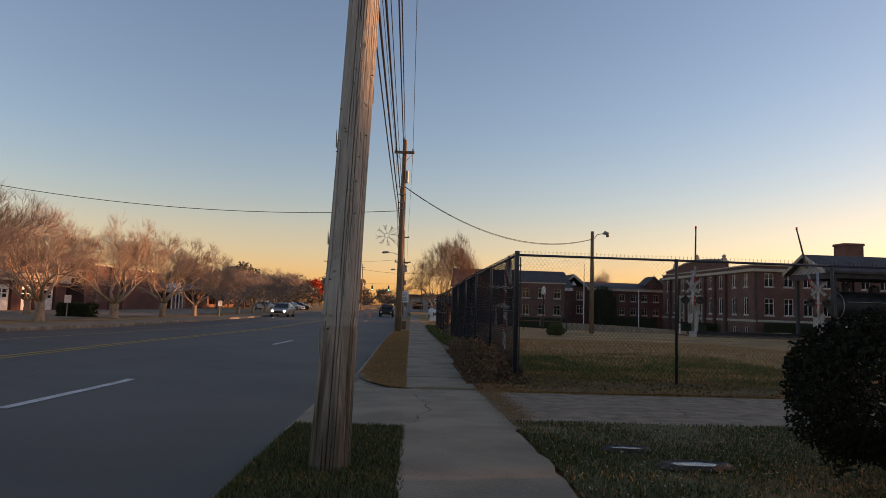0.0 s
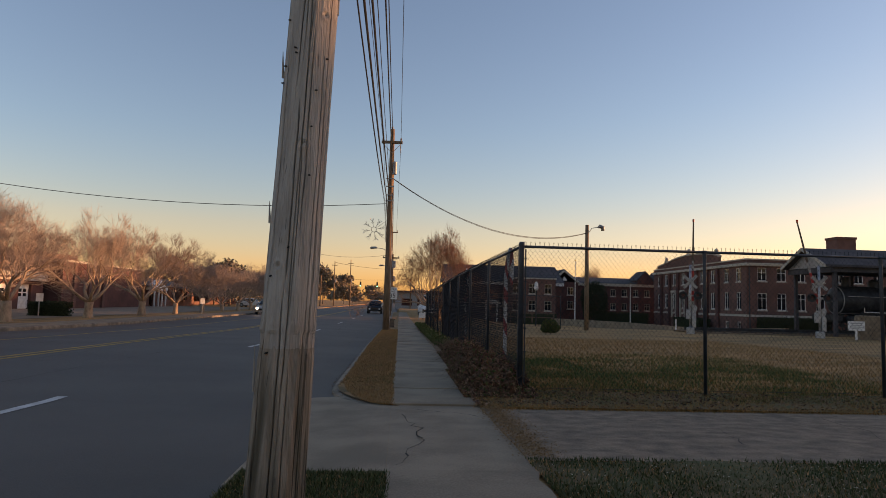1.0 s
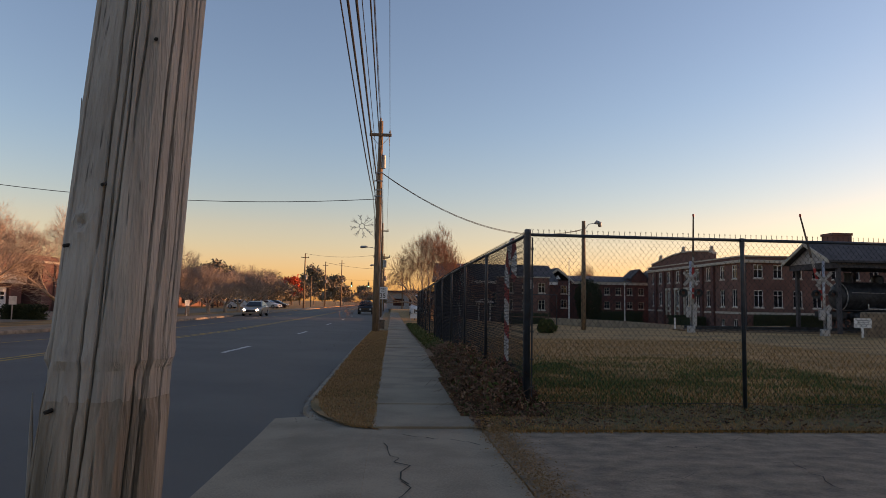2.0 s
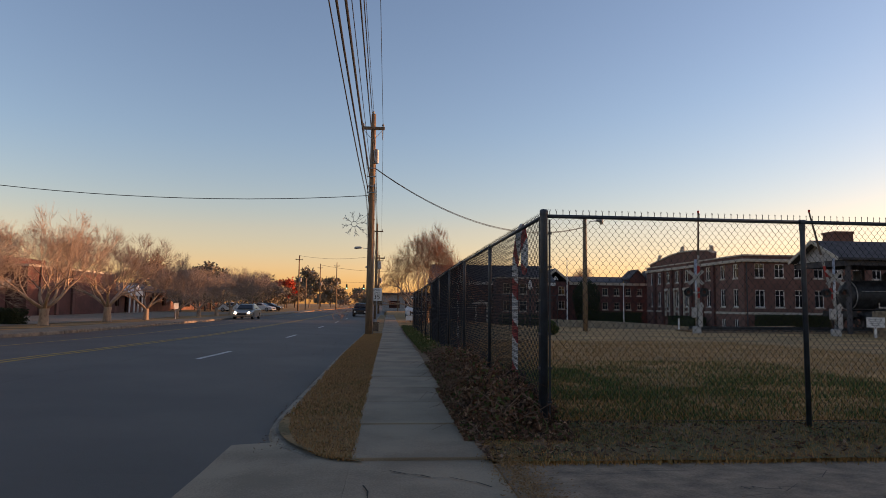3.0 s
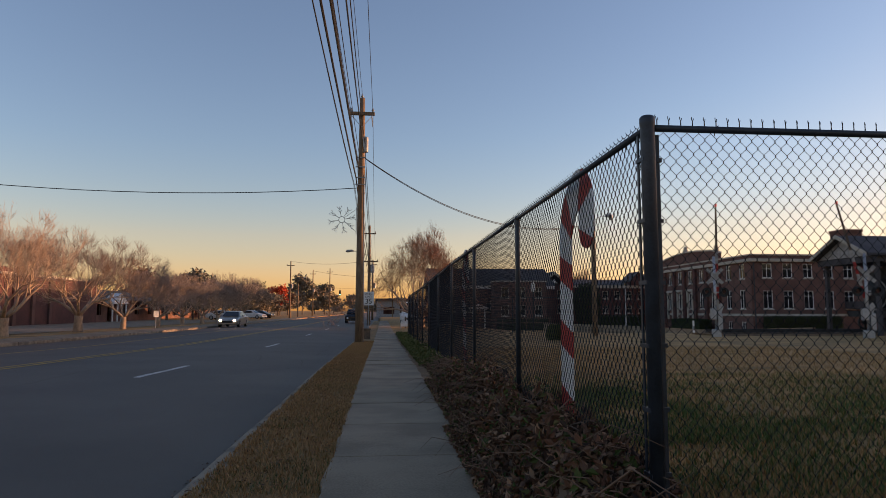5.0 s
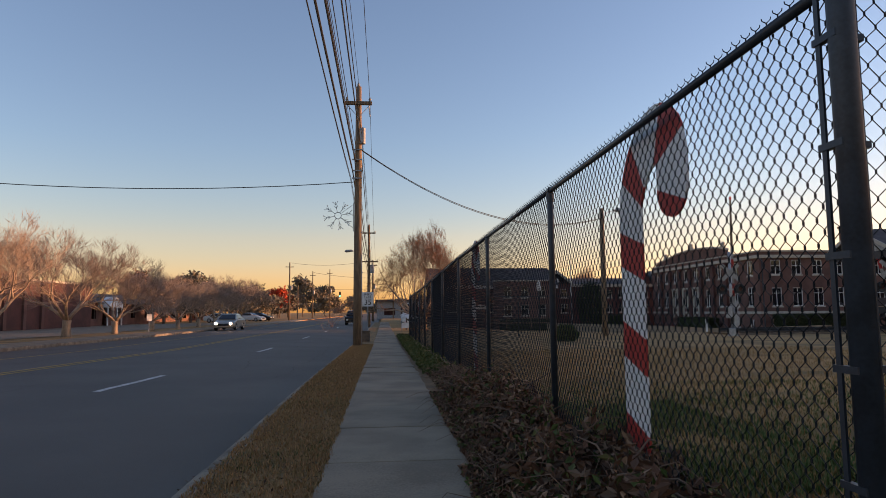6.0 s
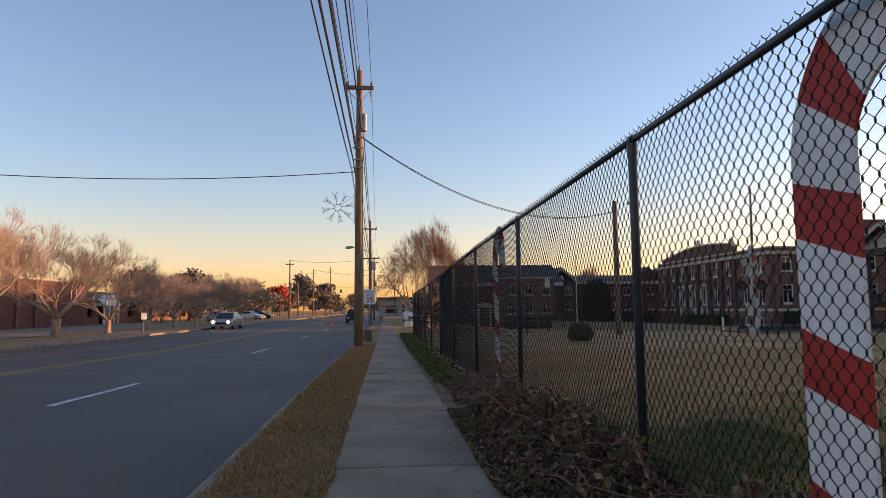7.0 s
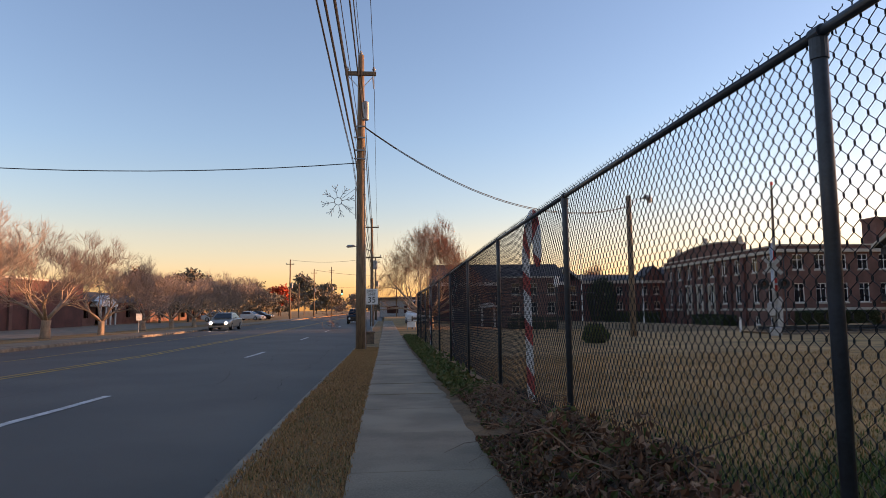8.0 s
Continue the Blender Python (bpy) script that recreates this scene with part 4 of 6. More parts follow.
# ---- candy canes, flat painted boards tied to the inside of the fence ----
def candy_cane(y_stem, x, height, tilt):
    """Local x along the fence towards the camera, z up."""
    th = thing("candy_cane_board", pose(x, y_stem, ground_z(0, y_stem), tilt, 0, -90), "flat red and white striped candy cane board behind the fence", "candy cane", "candy canes")
    w, R, T = 0.33, 0.285, 0.014
    # centre line: up the stem, over the crook and down to the tip
    zc = height - R - w / 2
    line = [(0, 0.02 + (zc - 0.02) * i / 30) for i in range(31)]
    # the crook stands a little higher on the side of its tip
    line += [(R - R * math.cos(a), zc + R * math.sin(a) + 0.10 * (1 - math.cos(a))) for a in [math.pi * i / 14 for i in range(1, 15)]]
    line += [(2 * R, zc + 0.20 - 0.28 * i / 6) for i in range(1, 7)]
    L, pts = [0.0], [Vector(p) for p in line]
    for a, b in zip(pts, pts[1:]):
        L.append(L[-1] + (b - a).length)
    def at_len(s):
        s = min(max(s, 0), L[-1])
        for i in range(len(L) - 1):
            if s <= L[i + 1]:
                t = (s - L[i]) / max(1e-6, L[i + 1] - L[i])
                d = (pts[i + 1] - pts[i]).normalized()
                return pts[i].lerp(pts[i + 1], t), Vector((d.y, -d.x))
        return pts[-1], Vector((1, 0))
    def edge(s, side):
        p, nrm = at_len(s)
        ww = w * (0.5 if s < L[-1] - 0.42 else 0.52)
        if s > L[-1] - 0.16:
            ww *= math.sqrt(max(0.002, 1 - ((s - L[-1] + 0.16) / 0.16) ** 2))
        return p + nrm * side * ww
    slant = 0.10
    s = -0.38
    red = True
    while s < L[-1]:
        l = (0.21 if red else 0.335) if s < 1.40 else ((0.235 if s < 1.6 else 0.29 if s < 2.1 else 0.6) if not red else (0.20 if s < 2.0 else 0.17))
        if not red and s + l > L[-1] - 0.24:
            l = L[-1] - 0.17 - s
        g, n = Geo(), 8
        poly = [edge(s + slant + l * i / n, -1) for i in range(n + 1)] + [edge(s + l * (n - i) / n, 1) for i in range(n + 1)]
        if s + l > 0.02 and (poly[0] - poly[n]).length > 0.01 and (poly[-1] - poly[n + 1]).length > 0.01:
            g.prism([(p.x, p.y) for p in poly], lambda u, v: (u, 0, v), lambda u, v: (u, T, v))
            part("stripe", g, CANE_RED if red else CANE_WHITE, th, "red painted stripe" if red else "white painted stripe")
        s, red = s + l, not red

    return th


for y, t in ((12.60, 0), (19.3, 1.0), (28.0, -1), (36.0, 1)):
    candy_cane(y, FX + 0.09, 2.11, t)

# ---- dead vines and weeds along the pavement ----
def brush(x0, x1, y0, y1, hgt, seed, leaves, twigs):
    r = random.Random(seed)
    def top(x, y):
        u, v = (x - x0) / (x1 - x0), (y - y0) / (y1 - y0)
        e = min(1, min(v, 1 - v) * 7) * min(1, max(0.05, u) * 2.4) * min(1, (1.2 - u) * 4)
        return max(0.02, hgt * e * (0.6 + 0.65 * noise.noise((x * 3.4, y * 2.6, seed)) + 0.35 * noise.noise((x * 8, y * 7, seed))))
    th = thing("dead_vine_heap", pose(0, 0, 0), "heap of dead brown vines and dry leaves at the fence foot", "dead vines", "vine heaps", "stuff")
    g = Geo()
    xs, ys = list(np.linspace(x0, x1, 12)), list(np.arange(y0, y1, 0.12))
    sheet(xs, ys, lambda x, y: ground_z(0, y) + top(x, y) * 0.62, g)
    part("mound", g, BARK_DK, th)
    gl, gt, gg = Geo(), Geo(), Geo()
    for _ in range(leaves):
        x, y = r.uniform(x0 - 0.06, x1 + 0.16), r.uniform(y0 - 0.1, y1 + 0.1)
        z = ground_z(0, y) + top(min(max(x, x0), x1), min(max(y, y0), y1)) * min(r.uniform(0.45, 1.15), r.uniform(0.5, 1.5))
        (gg if r.random() < 0.17 else gl).leaf((x, y, z + 0.01), 0.031, r)
    for _ in range(twigs):
        x, y = r.uniform(x0, x1), r.uniform(y0, y1)
        a, l, z = r.uniform(0, 6.28), r.uniform(0.12, 0.5), ground_z(0, y) + top(x, y) * r.uniform(0.6, 1.0)
        pts = [(x + math.cos(a) * l * t + r.gauss(0, 0.02), y + math.sin(a) * l * t + r.gauss(0, 0.02), z + (0.10 * math.sin(t * 3.1) + r.gauss(0, 0.015))) for t in (0, 0.33, 0.66, 1)]
        gt.tube(pts, [0.0035, 0.003, 0.002, 0.001], 4)
    for _ in range(26):
        x, y = r.uniform(x0 + 0.2, x1), r.uniform(y0 + 0.2, y1 - 0.2)
        a, l, z = r.uniform(0, 6.28), r.uniform(0.25, 0.6), ground_z(0, y) + top(x, y) * 0.8
        gt.tube([(x, y, z), (x + math.cos(a) * l * 0.5, y + math.sin(a) * l * 0.5, z + l * r.uniform(0.1, 0.4)), (x + math.cos(a) * l, y + math.sin(a) * l, z + l * r.uniform(0.0, 0.5))], [0.006, 0.005, 0.002], 5)
    part("dry_leaves", gl, L_DEAD, th, "crumpled dark brown leaves")
    part("green_leaves", gg, L_GREEN, th, "small green weed leaves")
    part("vine_stems", gt, TWIG, th, "thin bare vine stems")
    return th


brush(1.02, 1.80, 10.15, 13.4, 0.50, 21, 18000, 170)
brush(1.10, 1.80, 13.2, 17.6, 0.44, 22, 18000, 190)
brush(1.25, 1.92, 18.2, 20.6, 0.18, 23, 2200, 120)

g, r = Geo(), random.Random(31)
for _ in range(5200):
    y = r.uniform(20.5, 44)
    x = 1.12 + abs(r.gauss(0, 0.28))
    if x < 1.8:
        g.leaf((x, y, ground_z(0, y) + r.uniform(0.02, 0.16)), 0.05, r)
solid("green_weeds", g, L_GREEN, "low green weeds between the pavement and the fence", "weeds", kind="stuff")

# ---- grass and litter ----
L_STRAW = island_mat("straw_litter", [(0.30, 0.17, 0.075), (0.22, 0.12, 0.055), (0.36, 0.21, 0.10), (0.14, 0.08, 0.04)])


def blades(name, n, area, hgt, seed, material, label, wid=0.004, keep=None):
    r, g = random.Random(seed), Geo()
    for _ in range(n):
        x, y = area(r)
        if keep and not keep(x, y, r):
            continue
        z = ground_z(x, y) - 0.01
        a, h = r.uniform(0, 6.28), hgt * r.uniform(0.4, 1.2)
        dx, dy, b = math.cos(a), math.sin(a), r.uniform(0.2, 1.0) * h
        w = wid * r.uniform(0.7, 1.6)
        c = r.uniform(0, 6.28)
        g.add([(x - dy * w, y + dx * w, z), (x + dy * w, y - dx * w, z), (x + dx * b, y + dy * b, z + h)], [(0, 1, 2)])
    return solid(name, g, material, label, "grass", kind="stuff")


def patchy(x, y, r):
    return noise.noise((x * 0.9, y * 0.9, 3)) + r.uniform(-0.4, 0.4) > -0.15


def inside_tongue(x, y):
    if y > 11.3:
        return x > -0.79 + 0.05 * noise.noise((y * 2.3, 0, 4))
    t = min(1, max(0, (y - 9.4) / 1.9))
    return y > 9.45 and x > -0.72 * math.sqrt(max(0, 1 - (1 - t) ** 2)) + 0.08 * (1 - t)


blades("verge_grass", 95000, lambda r: (r.uniform(-0.86, 0.02), 9.4 + 26 * r.random() ** 1.15), 0.042, 41, L_VERGE, "dry reddish-brown verge grass", wid=0.005, keep=lambda x, y, r: inside_tongue(x, y))
blades("verge_grass", 5000, lambda r: (r.uniform(-0.95, 0.02), r.uniform(2.2, 5.95)), 0.03, 42, L_VERGE, "dull verge grass round the pole foot")
blades("weed_grass", 26000, lambda r: (r.uniform(-0.98, 0.02), r.uniform(2.2, 5.95)), 0.042, 43, L_TURF, "green verge grass round the pole foot", wid=0.005)
blades("lawn_grass", 60000, lambda r: (1.08 + 6 * r.random() ** 1.3, r.uniform(2.6, 6.48)), 0.032, 44, L_TURF, "short green lawn grass before the drive", wid=0.005, keep=patchy)
blades("lawn_grass", 7000, lambda r: (1.08 + 6 * r.random() ** 1.3, r.uniform(2.6, 6.4)), 0.03, 45, L_VERGE, "dry lawn grass before the drive")
blades("field_grass", 60000, lambda r: (1.95 + 12 * r.random() ** 1.4, 10.9 + 18 * r.random() ** 1.5), 0.06, 46, L_GRASS, "dry tan field grass behind the fence", wid=0.005)
blades("field_weeds", 24000, lambda r: (1.95 + 7 * r.random() ** 1.2, 10.75 + 8 * r.random() ** 1.3), 0.05, 47, L_WEED, "green weeds in the field behind the fence", wid=0.006, keep=patchy)


blades("field_weeds", 16000, lambda r: (2.0 + 6 * r.random(), r.uniform(10.8, 14.5)), 0.05, 57, L_WEED, "green weed patches just behind the fence", wid=0.007, keep=lambda x, y, r: noise.noise((x * 0.7, y * 1.1, 12)) > 0.05)
blades("field_weeds", 22000, lambda r: (2.0 + 6.5 * r.random() ** 1.2, r.triangular(11.6, 18.0, 14.2)), 0.05, 58, L_WEED, "low green weeds spreading in the dry field", wid=0.007, keep=lambda x, y, r: noise.noise((x * 0.7, y * 1.0, 21)) + r.uniform(-0.25, 0.25) > 0.02)
blades("field_weeds", 11000, lambda r: (1.95 + 1.9 * r.random(), r.uniform(12.6, 16.6)), 0.06, 59, L_WEED, "bright green weeds along the inside of the fence", wid=0.008, keep=lambda x, y, r: noise.noise((x * 1.1, y * 0.9, 33)) + r.uniform(-0.2, 0.2) > -0.1)
blades("drive_edge_grass", 9000, lambda r: (1.15 + 11 * r.random() ** 1.3, 9.36 + r.gauss(0, 0.06)), 0.045, 60, L_GRASS, "ragged dry grass over the edge of the drive")
blades("strip_grass", 36000, lambda r: (1.1 + 9 * r.random() ** 1.4, r.uniform(9.38, 10.8)), 0.045, 48, L_GRASS, "dry grass on the strip before the fence")
blades("strip_weeds", 16000, lambda r: (1.9 + 7 * r.random() ** 1.2, r.uniform(9.9, 10.9)), 0.05, 49, L_GREEN, "green weeds on the strip before the fence", keep=patchy)
blades("verge_weeds", 12000, lambda r: (r.uniform(-0.78, 0.0), 9.6 + 24 * r.random() ** 1.4), 0.045, 50, L_GREEN, "green weeds in the dry verge", keep=lambda x, y, r: inside_tongue(x, y) and noise.noise((x * 1.2, y * 0.8, 6)) > 0.12)


def litter(name, n, area, size, seed, material, label):
    r, g = random.Random(seed), Geo()
    for _ in range(n):
        x, y = area(r)
        g.leaf((x, y, (road_z(x, y) + 0.01) if x < -0.885 else ground_z(x, y) + 0.025), size, r, 0.6)
    return solid(name, g, material, label, "leaf litter", kind="stuff")


litter("leaf_litter", 2600, lambda r: (1.05 + 9 * r.random() ** 1.7, r.uniform(9.3, 10.9)), 0.03, 51, L_DEAD, "brown fallen leaves before the fence")
litter("leaf_litter", 4200, lambda r: (1.12 + r.gauss(0, 0.07) + 0.10 * abs(r.gauss(0, 1)), r.uniform(6.4, 9.5)), 0.012, 52, L_STRAW, "brown leaves scattered along the drive edge")
litter("leaf_litter", 2600, lambda r: (r.uniform(-0.8, 0.0), 9.6 + 16 * r.random()), 0.013, 53, L_DEAD, "brown leaves in the verge grass")
litter("leaf_litter", 1100, lambda r: (1.1 + 4 * r.random(), r.uniform(2.8, 6.3)), 0.009, 54, island_mat("pale_leaf_bits", [(0.5, 0.46, 0.38), (0.4, 0.34, 0.25)]), "pale leaf scraps on the lawn")

litter("gutter_debris", 500, lambda r: (-0.905 - abs(r.gauss(0, 0.04)), 11.4 + 16 * r.random()), 0.014, 55, L_DEAD, "dark leaf debris in the gutter")
# ---- water-filled hollows in the lawn ----
for hx, hy, rx, ry in ((1.80, 5.02, 0.13, 0.05), (2.10, 4.46, 0.17, 0.07)):
    th = thing("puddle_hollow", pose(hx, hy, ground_z(0, hy)), "muddy hollow in the lawn with pale blue water", "puddle", "puddles")
    g = Geo()
    n = 20
    wob = [1 + 0.18 * noise.noise((math.cos(6.283 * k / n) * 2, math.sin(6.283 * k / n) * 2, hx)) for k in range(n)]
    for s, z in ((1.75, -0.005), (1.35, 0.025), (1.0, 0.012), (0.3, -0.01)):
        g.v += [(rx * s * wob[k] * math.cos(6.283 * k / n), ry * s * wob[k] * math.sin(6.283 * k / n), z) for k in range(n)]
    g.n = len(g.v)
    g.f += [(i * n + k, i * n + (k + 1) % n, (i + 1) * n + (k + 1) % n, (i + 1) * n + k) for i in range(3) for k in range(n)]
    g.f.append(tuple(3 * n + k for k in range(n)))
    part("mud_rim", g, MUD, th)
    w = Geo()
    w.add([(rx * 0.98 * wob[k] * math.cos(6.283 * k / n), ry * 0.98 * wob[k] * math.sin(6.283 * k / n), 0.016) for k in range(n)], [tuple(range(n))])
    part("water", w, WATER, th)

# ---- dark shrub by the drive ----
def leafy(name, at, rx, ry, rz, n, size, seed, material, label, category="shrub", group="", stems=True):
    r = random.Random(seed)
    th = thing(name, at, label, category, group)
    g = Geo()
    for _ in range(n):
        u, v = r.uniform(0, 6.283), r.uniform(-0.85, 1)
        q = 0.55 + 0.45 * r.random() ** 0.5
        k = 1 + 0.28 * noise.noise((math.cos(u) * 1.8, math.sin(u) * 1.8, v * 1.8 + seed))
        c = math.sqrt(max(0, 1 - v * v))
        g.leaf((rx * c * math.cos(u) * q * k, ry * c * math.sin(u) * q * k, rz + rz * v * q * k), size, r)
    part("foliage", g, material, th)
    if stems:
        s = Geo()
        for _ in range(9):
            a = r.uniform(0, 6.283)
            s.tube([(0, 0, -0.05), (rx * 0.3 * math.cos(a), ry * 0.3 * math.sin(a), rz * 0.7), (rx * 0.7 * math.cos(a), ry * 0.7 * math.sin(a), rz * 1.5)], [0.03, 0.02, 0.006], 6)
        part("stems", s, BARK_DK, th)
    return th


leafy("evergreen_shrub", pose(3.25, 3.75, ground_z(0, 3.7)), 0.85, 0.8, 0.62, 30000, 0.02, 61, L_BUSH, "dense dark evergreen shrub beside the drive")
leafy("dark_evergreen", pose(29.2, 97, -1.5), 2.0, 1.8, 3.3, 6000, 0.14, 63, L_HEDGE, "tall dark evergreen before the brick wing", "tree")
leafy("small_shrub", pose(8.3, 36.5, ground_z(8, 36.5) - 0.12), 0.5, 0.48, 0.4, 2200, 0.06, 62, L_GREEN, "small round green shrub in the dry field")

# ---- bare trees ----
def bare_tree_meshes(seed, height, spread, trunk_h, trunk_r, limbs, depth, brush_n, vary):
    """Tapered trunk, limbs that fork again and again into a vase, and brushes of fine twigs; returns the trunk with limbs, the twigs and the twig ends."""
    r = random.Random(seed)
    gt, gw, ends = Geo(), Geo(), []
    def grow(p, d, l, rad, lev):
        n = 3
        pts, rr, q, dd = [p], [rad], p.copy(), d.copy()
        for i in range(n):
            dd = (dd + Vector((r.gauss(0, 0.13), r.gauss(0, 0.13), r.gauss(0.03, 0.08)))).normalized()
            q = q + dd * l / n
            pts.append(q)
            rr.append(max(0.008, rad * (1 - 0.38 * (i + 1) / n)))
        (gt if lev < 3 else gw).tube(pts, rr, 7 if lev < 2 else (5 if lev < 3 else 3), cap=lev < 1)
        if lev >= depth:
            ends.append(q)
            for _ in range(brush_n):
                base = pts[r.randrange(1, 4)]
                td = (dd + Vector((r.gauss(0, 0.5), r.gauss(0, 0.5), r.gauss(0.18, 0.35)))).normalized()
                tl = l * r.uniform(0.7, 1.5)
                tm = base + td * tl * 0.5 + Vector((0, 0, 0.04 * tl))
                gw.tube([base, tm, tm + (td + Vector((0, 0, 0.25))).normalized() * tl * 0.5], [0.006, 0.005, 0.0025], 3, cap=False)
            return
        k = 3 if lev < 2 else r.choice((2, 3, 3))
        out = Vector((dd.x, dd.y, 0))
        for i in range(k):
            a = 6.283 * (i + r.random() * 0.7) / k
            side = dd.cross(Vector((math.cos(a), math.sin(a), 0.3))).normalized()
            nd = (dd * r.uniform(0.9, 1.2) + side * r.uniform(0.35, 0.68) + out * 0.12 + Vector((0, 0, 0.16))).normalized()
            base = pts[-1] if i < 2 else pts[-2]
            grow(base, nd, l * r.uniform(0.66, 0.86), rr[-1] * r.uniform(0.7, 0.95), lev + 1)
    gt.tube([(0, 0, -0.15), (0, 0, 0.12), (0.02, 0, trunk_h * 0.6), (0.03, 0.02, trunk_h)], [trunk_r * 1.4, trunk_r * 1.08, trunk_r * 0.9, trunk_r], 12)
    for i in range(limbs):
        a = 6.283 * (i + r.uniform(-0.25, 0.25)) / limbs
        w = spread * r.uniform(*vary)
        d = Vector((math.cos(a) * w, math.sin(a) * w, 1)).normalized()
        grow(Vector((0.03, 0.02, trunk_h - 0.1)), d, (height - trunk_h) * r.uniform(0.34, 0.42), trunk_r * 0.5, 0)
    return gt, gw, ends


def bare_tree(seed, label, height, spread, trunk_h, trunk_r, limbs, depth, bark, twig, tips=None, tip_n=0, tip_size=0.06, category="tree", group="", crown_r=4.0, brush_n=5, vary=(0.75, 1.2)):
    gt, gw, ends = bare_tree_meshes(seed, height, spread, trunk_h, trunk_r, limbs, depth, brush_n, vary)
    top = max(p.z for p in ends)
    k = height / top
    th = thing("bare_tree", pose(0, 0, -50), label, category, group)
    # even the crown out round the trunk and bring it to its width
    cx, cy = sum(p.x for p in ends) / len(ends), sum(p.y for p in ends) / len(ends)
    far = sorted(math.hypot(p.x - cx, p.y - cy) for p in ends)[int(len(ends) * 0.93)]
    def shape(x, y, z):
        f = min(1, max(0, (z - trunk_h * 0.8) / (top - trunk_h) * 2.2))
        q = 1 + (crown_r / far - 1) * f
        return ((x - cx * f) * q, (y - cy * f) * q, z * k if z > trunk_h else z * (1 + (k - 1) * max(0, z) / trunk_h))
    for g in (gt, gw):
        g.v = [shape(*v) for v in g.v]
    part("trunk", gt, bark, th, smooth=True)
    tagged(part("crown", gw, twig, th), kind="stuff")
    if tips:
        r, g = random.Random(seed + 1), Geo()
        for _ in range(tip_n):
            p = r.choice(ends)
            q = shape(*p)
            g.leaf((q[0] + r.gauss(0, 0.12), q[1] + r.gauss(0, 0.12), q[2] + r.gauss(0, 0.12)), tip_size, r)
        tagged(part("dry_foliage", g, tips, th), kind="stuff")
    return th


GROUP_T = "trees along the far pavement"
kinds = [bare_tree(71 + i, "bare spreading street tree with haze-paled reddish twigs beside the road", 6.3, 1.0, 1.25, 0.25, 5, 6, BARK, TWIG_HAZED, L_SEED, 3200, 0.025, group=GROUP_T, crown_r=3.8, brush_n=4) for i in range(3)]
rt = random.Random(77)
for i, (x, y, s) in enumerate(((-18.6, 25.5, 0.95), (-18.9, 34.0, 0.98), (-18.9, 42.3, 1.02), (-18.9, 50.5, 1.04), (-18.9, 57.7, 0.85), (-18.9, 65.2, 0.85), (-18.9, 72.1, 0.80), (-18.9, 78.9, 0.82), (-18.9, 85.5, 0.9), (-18.9, 92.2, 0.95), (-18.9, 98.6, 1.0),
                               (-27, 47, 0.95), (-26, 36, 1.05))):
    m = pose(x, y, ground_z(0, y), 0, 0, rt.uniform(0, 360))
    if i < 3:
        kinds[i].matrix_world = m @ Matrix.Scale(s, 4)
    else:
        t = copy_thing(kinds[i % 3], m)
        t.scale = (s, s, s)
# the big tree behind the end of the fence, a few red leaves left
big = bare_tree(97, "large bare tree with a few reddish leaves behind the fence", 8.9, 1.0, 1.3, 0.28, 11, 6, BARK, TWIG_RED, L_RED, 3500, 0.05, crown_r=3.5, brush_n=4, vary=(0.3, 2.6))
big.matrix_world = pose(3.6, 61.5, ground_z(0, 60))

def leaf_tree(at, h, w, n, seed, leaves, label, size=0.35, trunk=0.2):
    """A far tree in leaf: trunk, limbs and clumps of leaves with gaps."""
    r = random.Random(seed)
    th = thing("leafy_tree", at, label, "tree", "far trees")
    g, s = Geo(), Geo()
    s.tube([(0, 0, -0.2), (0, 0, h * 0.3), (0.1, 0, h * 0.8)], [trunk, trunk * 0.8, trunk * 0.2], 8)
    for _ in range(16):
        a, z, q = r.uniform(0, 6.283), r.uniform(0.32, 0.98), r.uniform(0.2, 1.0)
        wz = w * math.sqrt(max(0.05, 1 - ((z - 0.58) / 0.46) ** 2))
        c = Vector((wz * q * math.cos(a), wz * q * math.sin(a), h * z))
        s.tube([(0, 0, h * max(0.2, z - 0.25)), tuple(c)], [trunk * 0.35, 0.02], 5)
        for _ in range(n // 16):
            g.leaf(tuple(c + Vector((r.gauss(0, w * 0.2), r.gauss(0, w * 0.2), r.gauss(0, h * 0.06)))), size, r)
    part("trunk", s, BARK_DK, th)
    part("crown", g, leaves, th)
    return th


rf = random.Random(99)
for i in range(15):
    y = 104 + i * 8
    leaf_tree(pose(-27 - rf.uniform(0, 9), y, -0.4), rf.uniform(5.5, 8.0), rf.uniform(2.6, 4.0), 1500, 200 + i, L_PINE_HAZED, "bushy tree far along the road, its leaves paled by haze")
leaf_tree(pose(-51, 150, -0.4), 10.0, 4.3, 4200, 230, L_RUSSET, "broad round-crowned oak with russet leaves behind the hall", 0.32, 0.35)
leaf_tree(pose(-30.5, 205, -0.4), 8.5, 3.6, 1600, 231, L_CRIMSON, "crimson-leaved tree far along the road", 0.4)
leaf_tree(pose(-27, 232, -0.4), 13, 4.5, 2600, 232, L_PINE_HAZED, "tall pine far along the road, its needles paled by haze", 0.6)
leaf_tree(pose(-22, 260, -0.4), 11, 5.0, 2200, 233, L_PINE_HAZED, "tall pine far along the road, its needles paled by haze", 0.6)
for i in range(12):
    leaf_tree(pose(-60 + i * 9 + rf.uniform(-3, 3), 330 + rf.uniform(-20, 20), -0.6), rf.uniform(5, 9), rf.uniform(4, 6), 900, 240 + i, L_PINE_HAZED, "distant tree at the end of the road", 0.8)
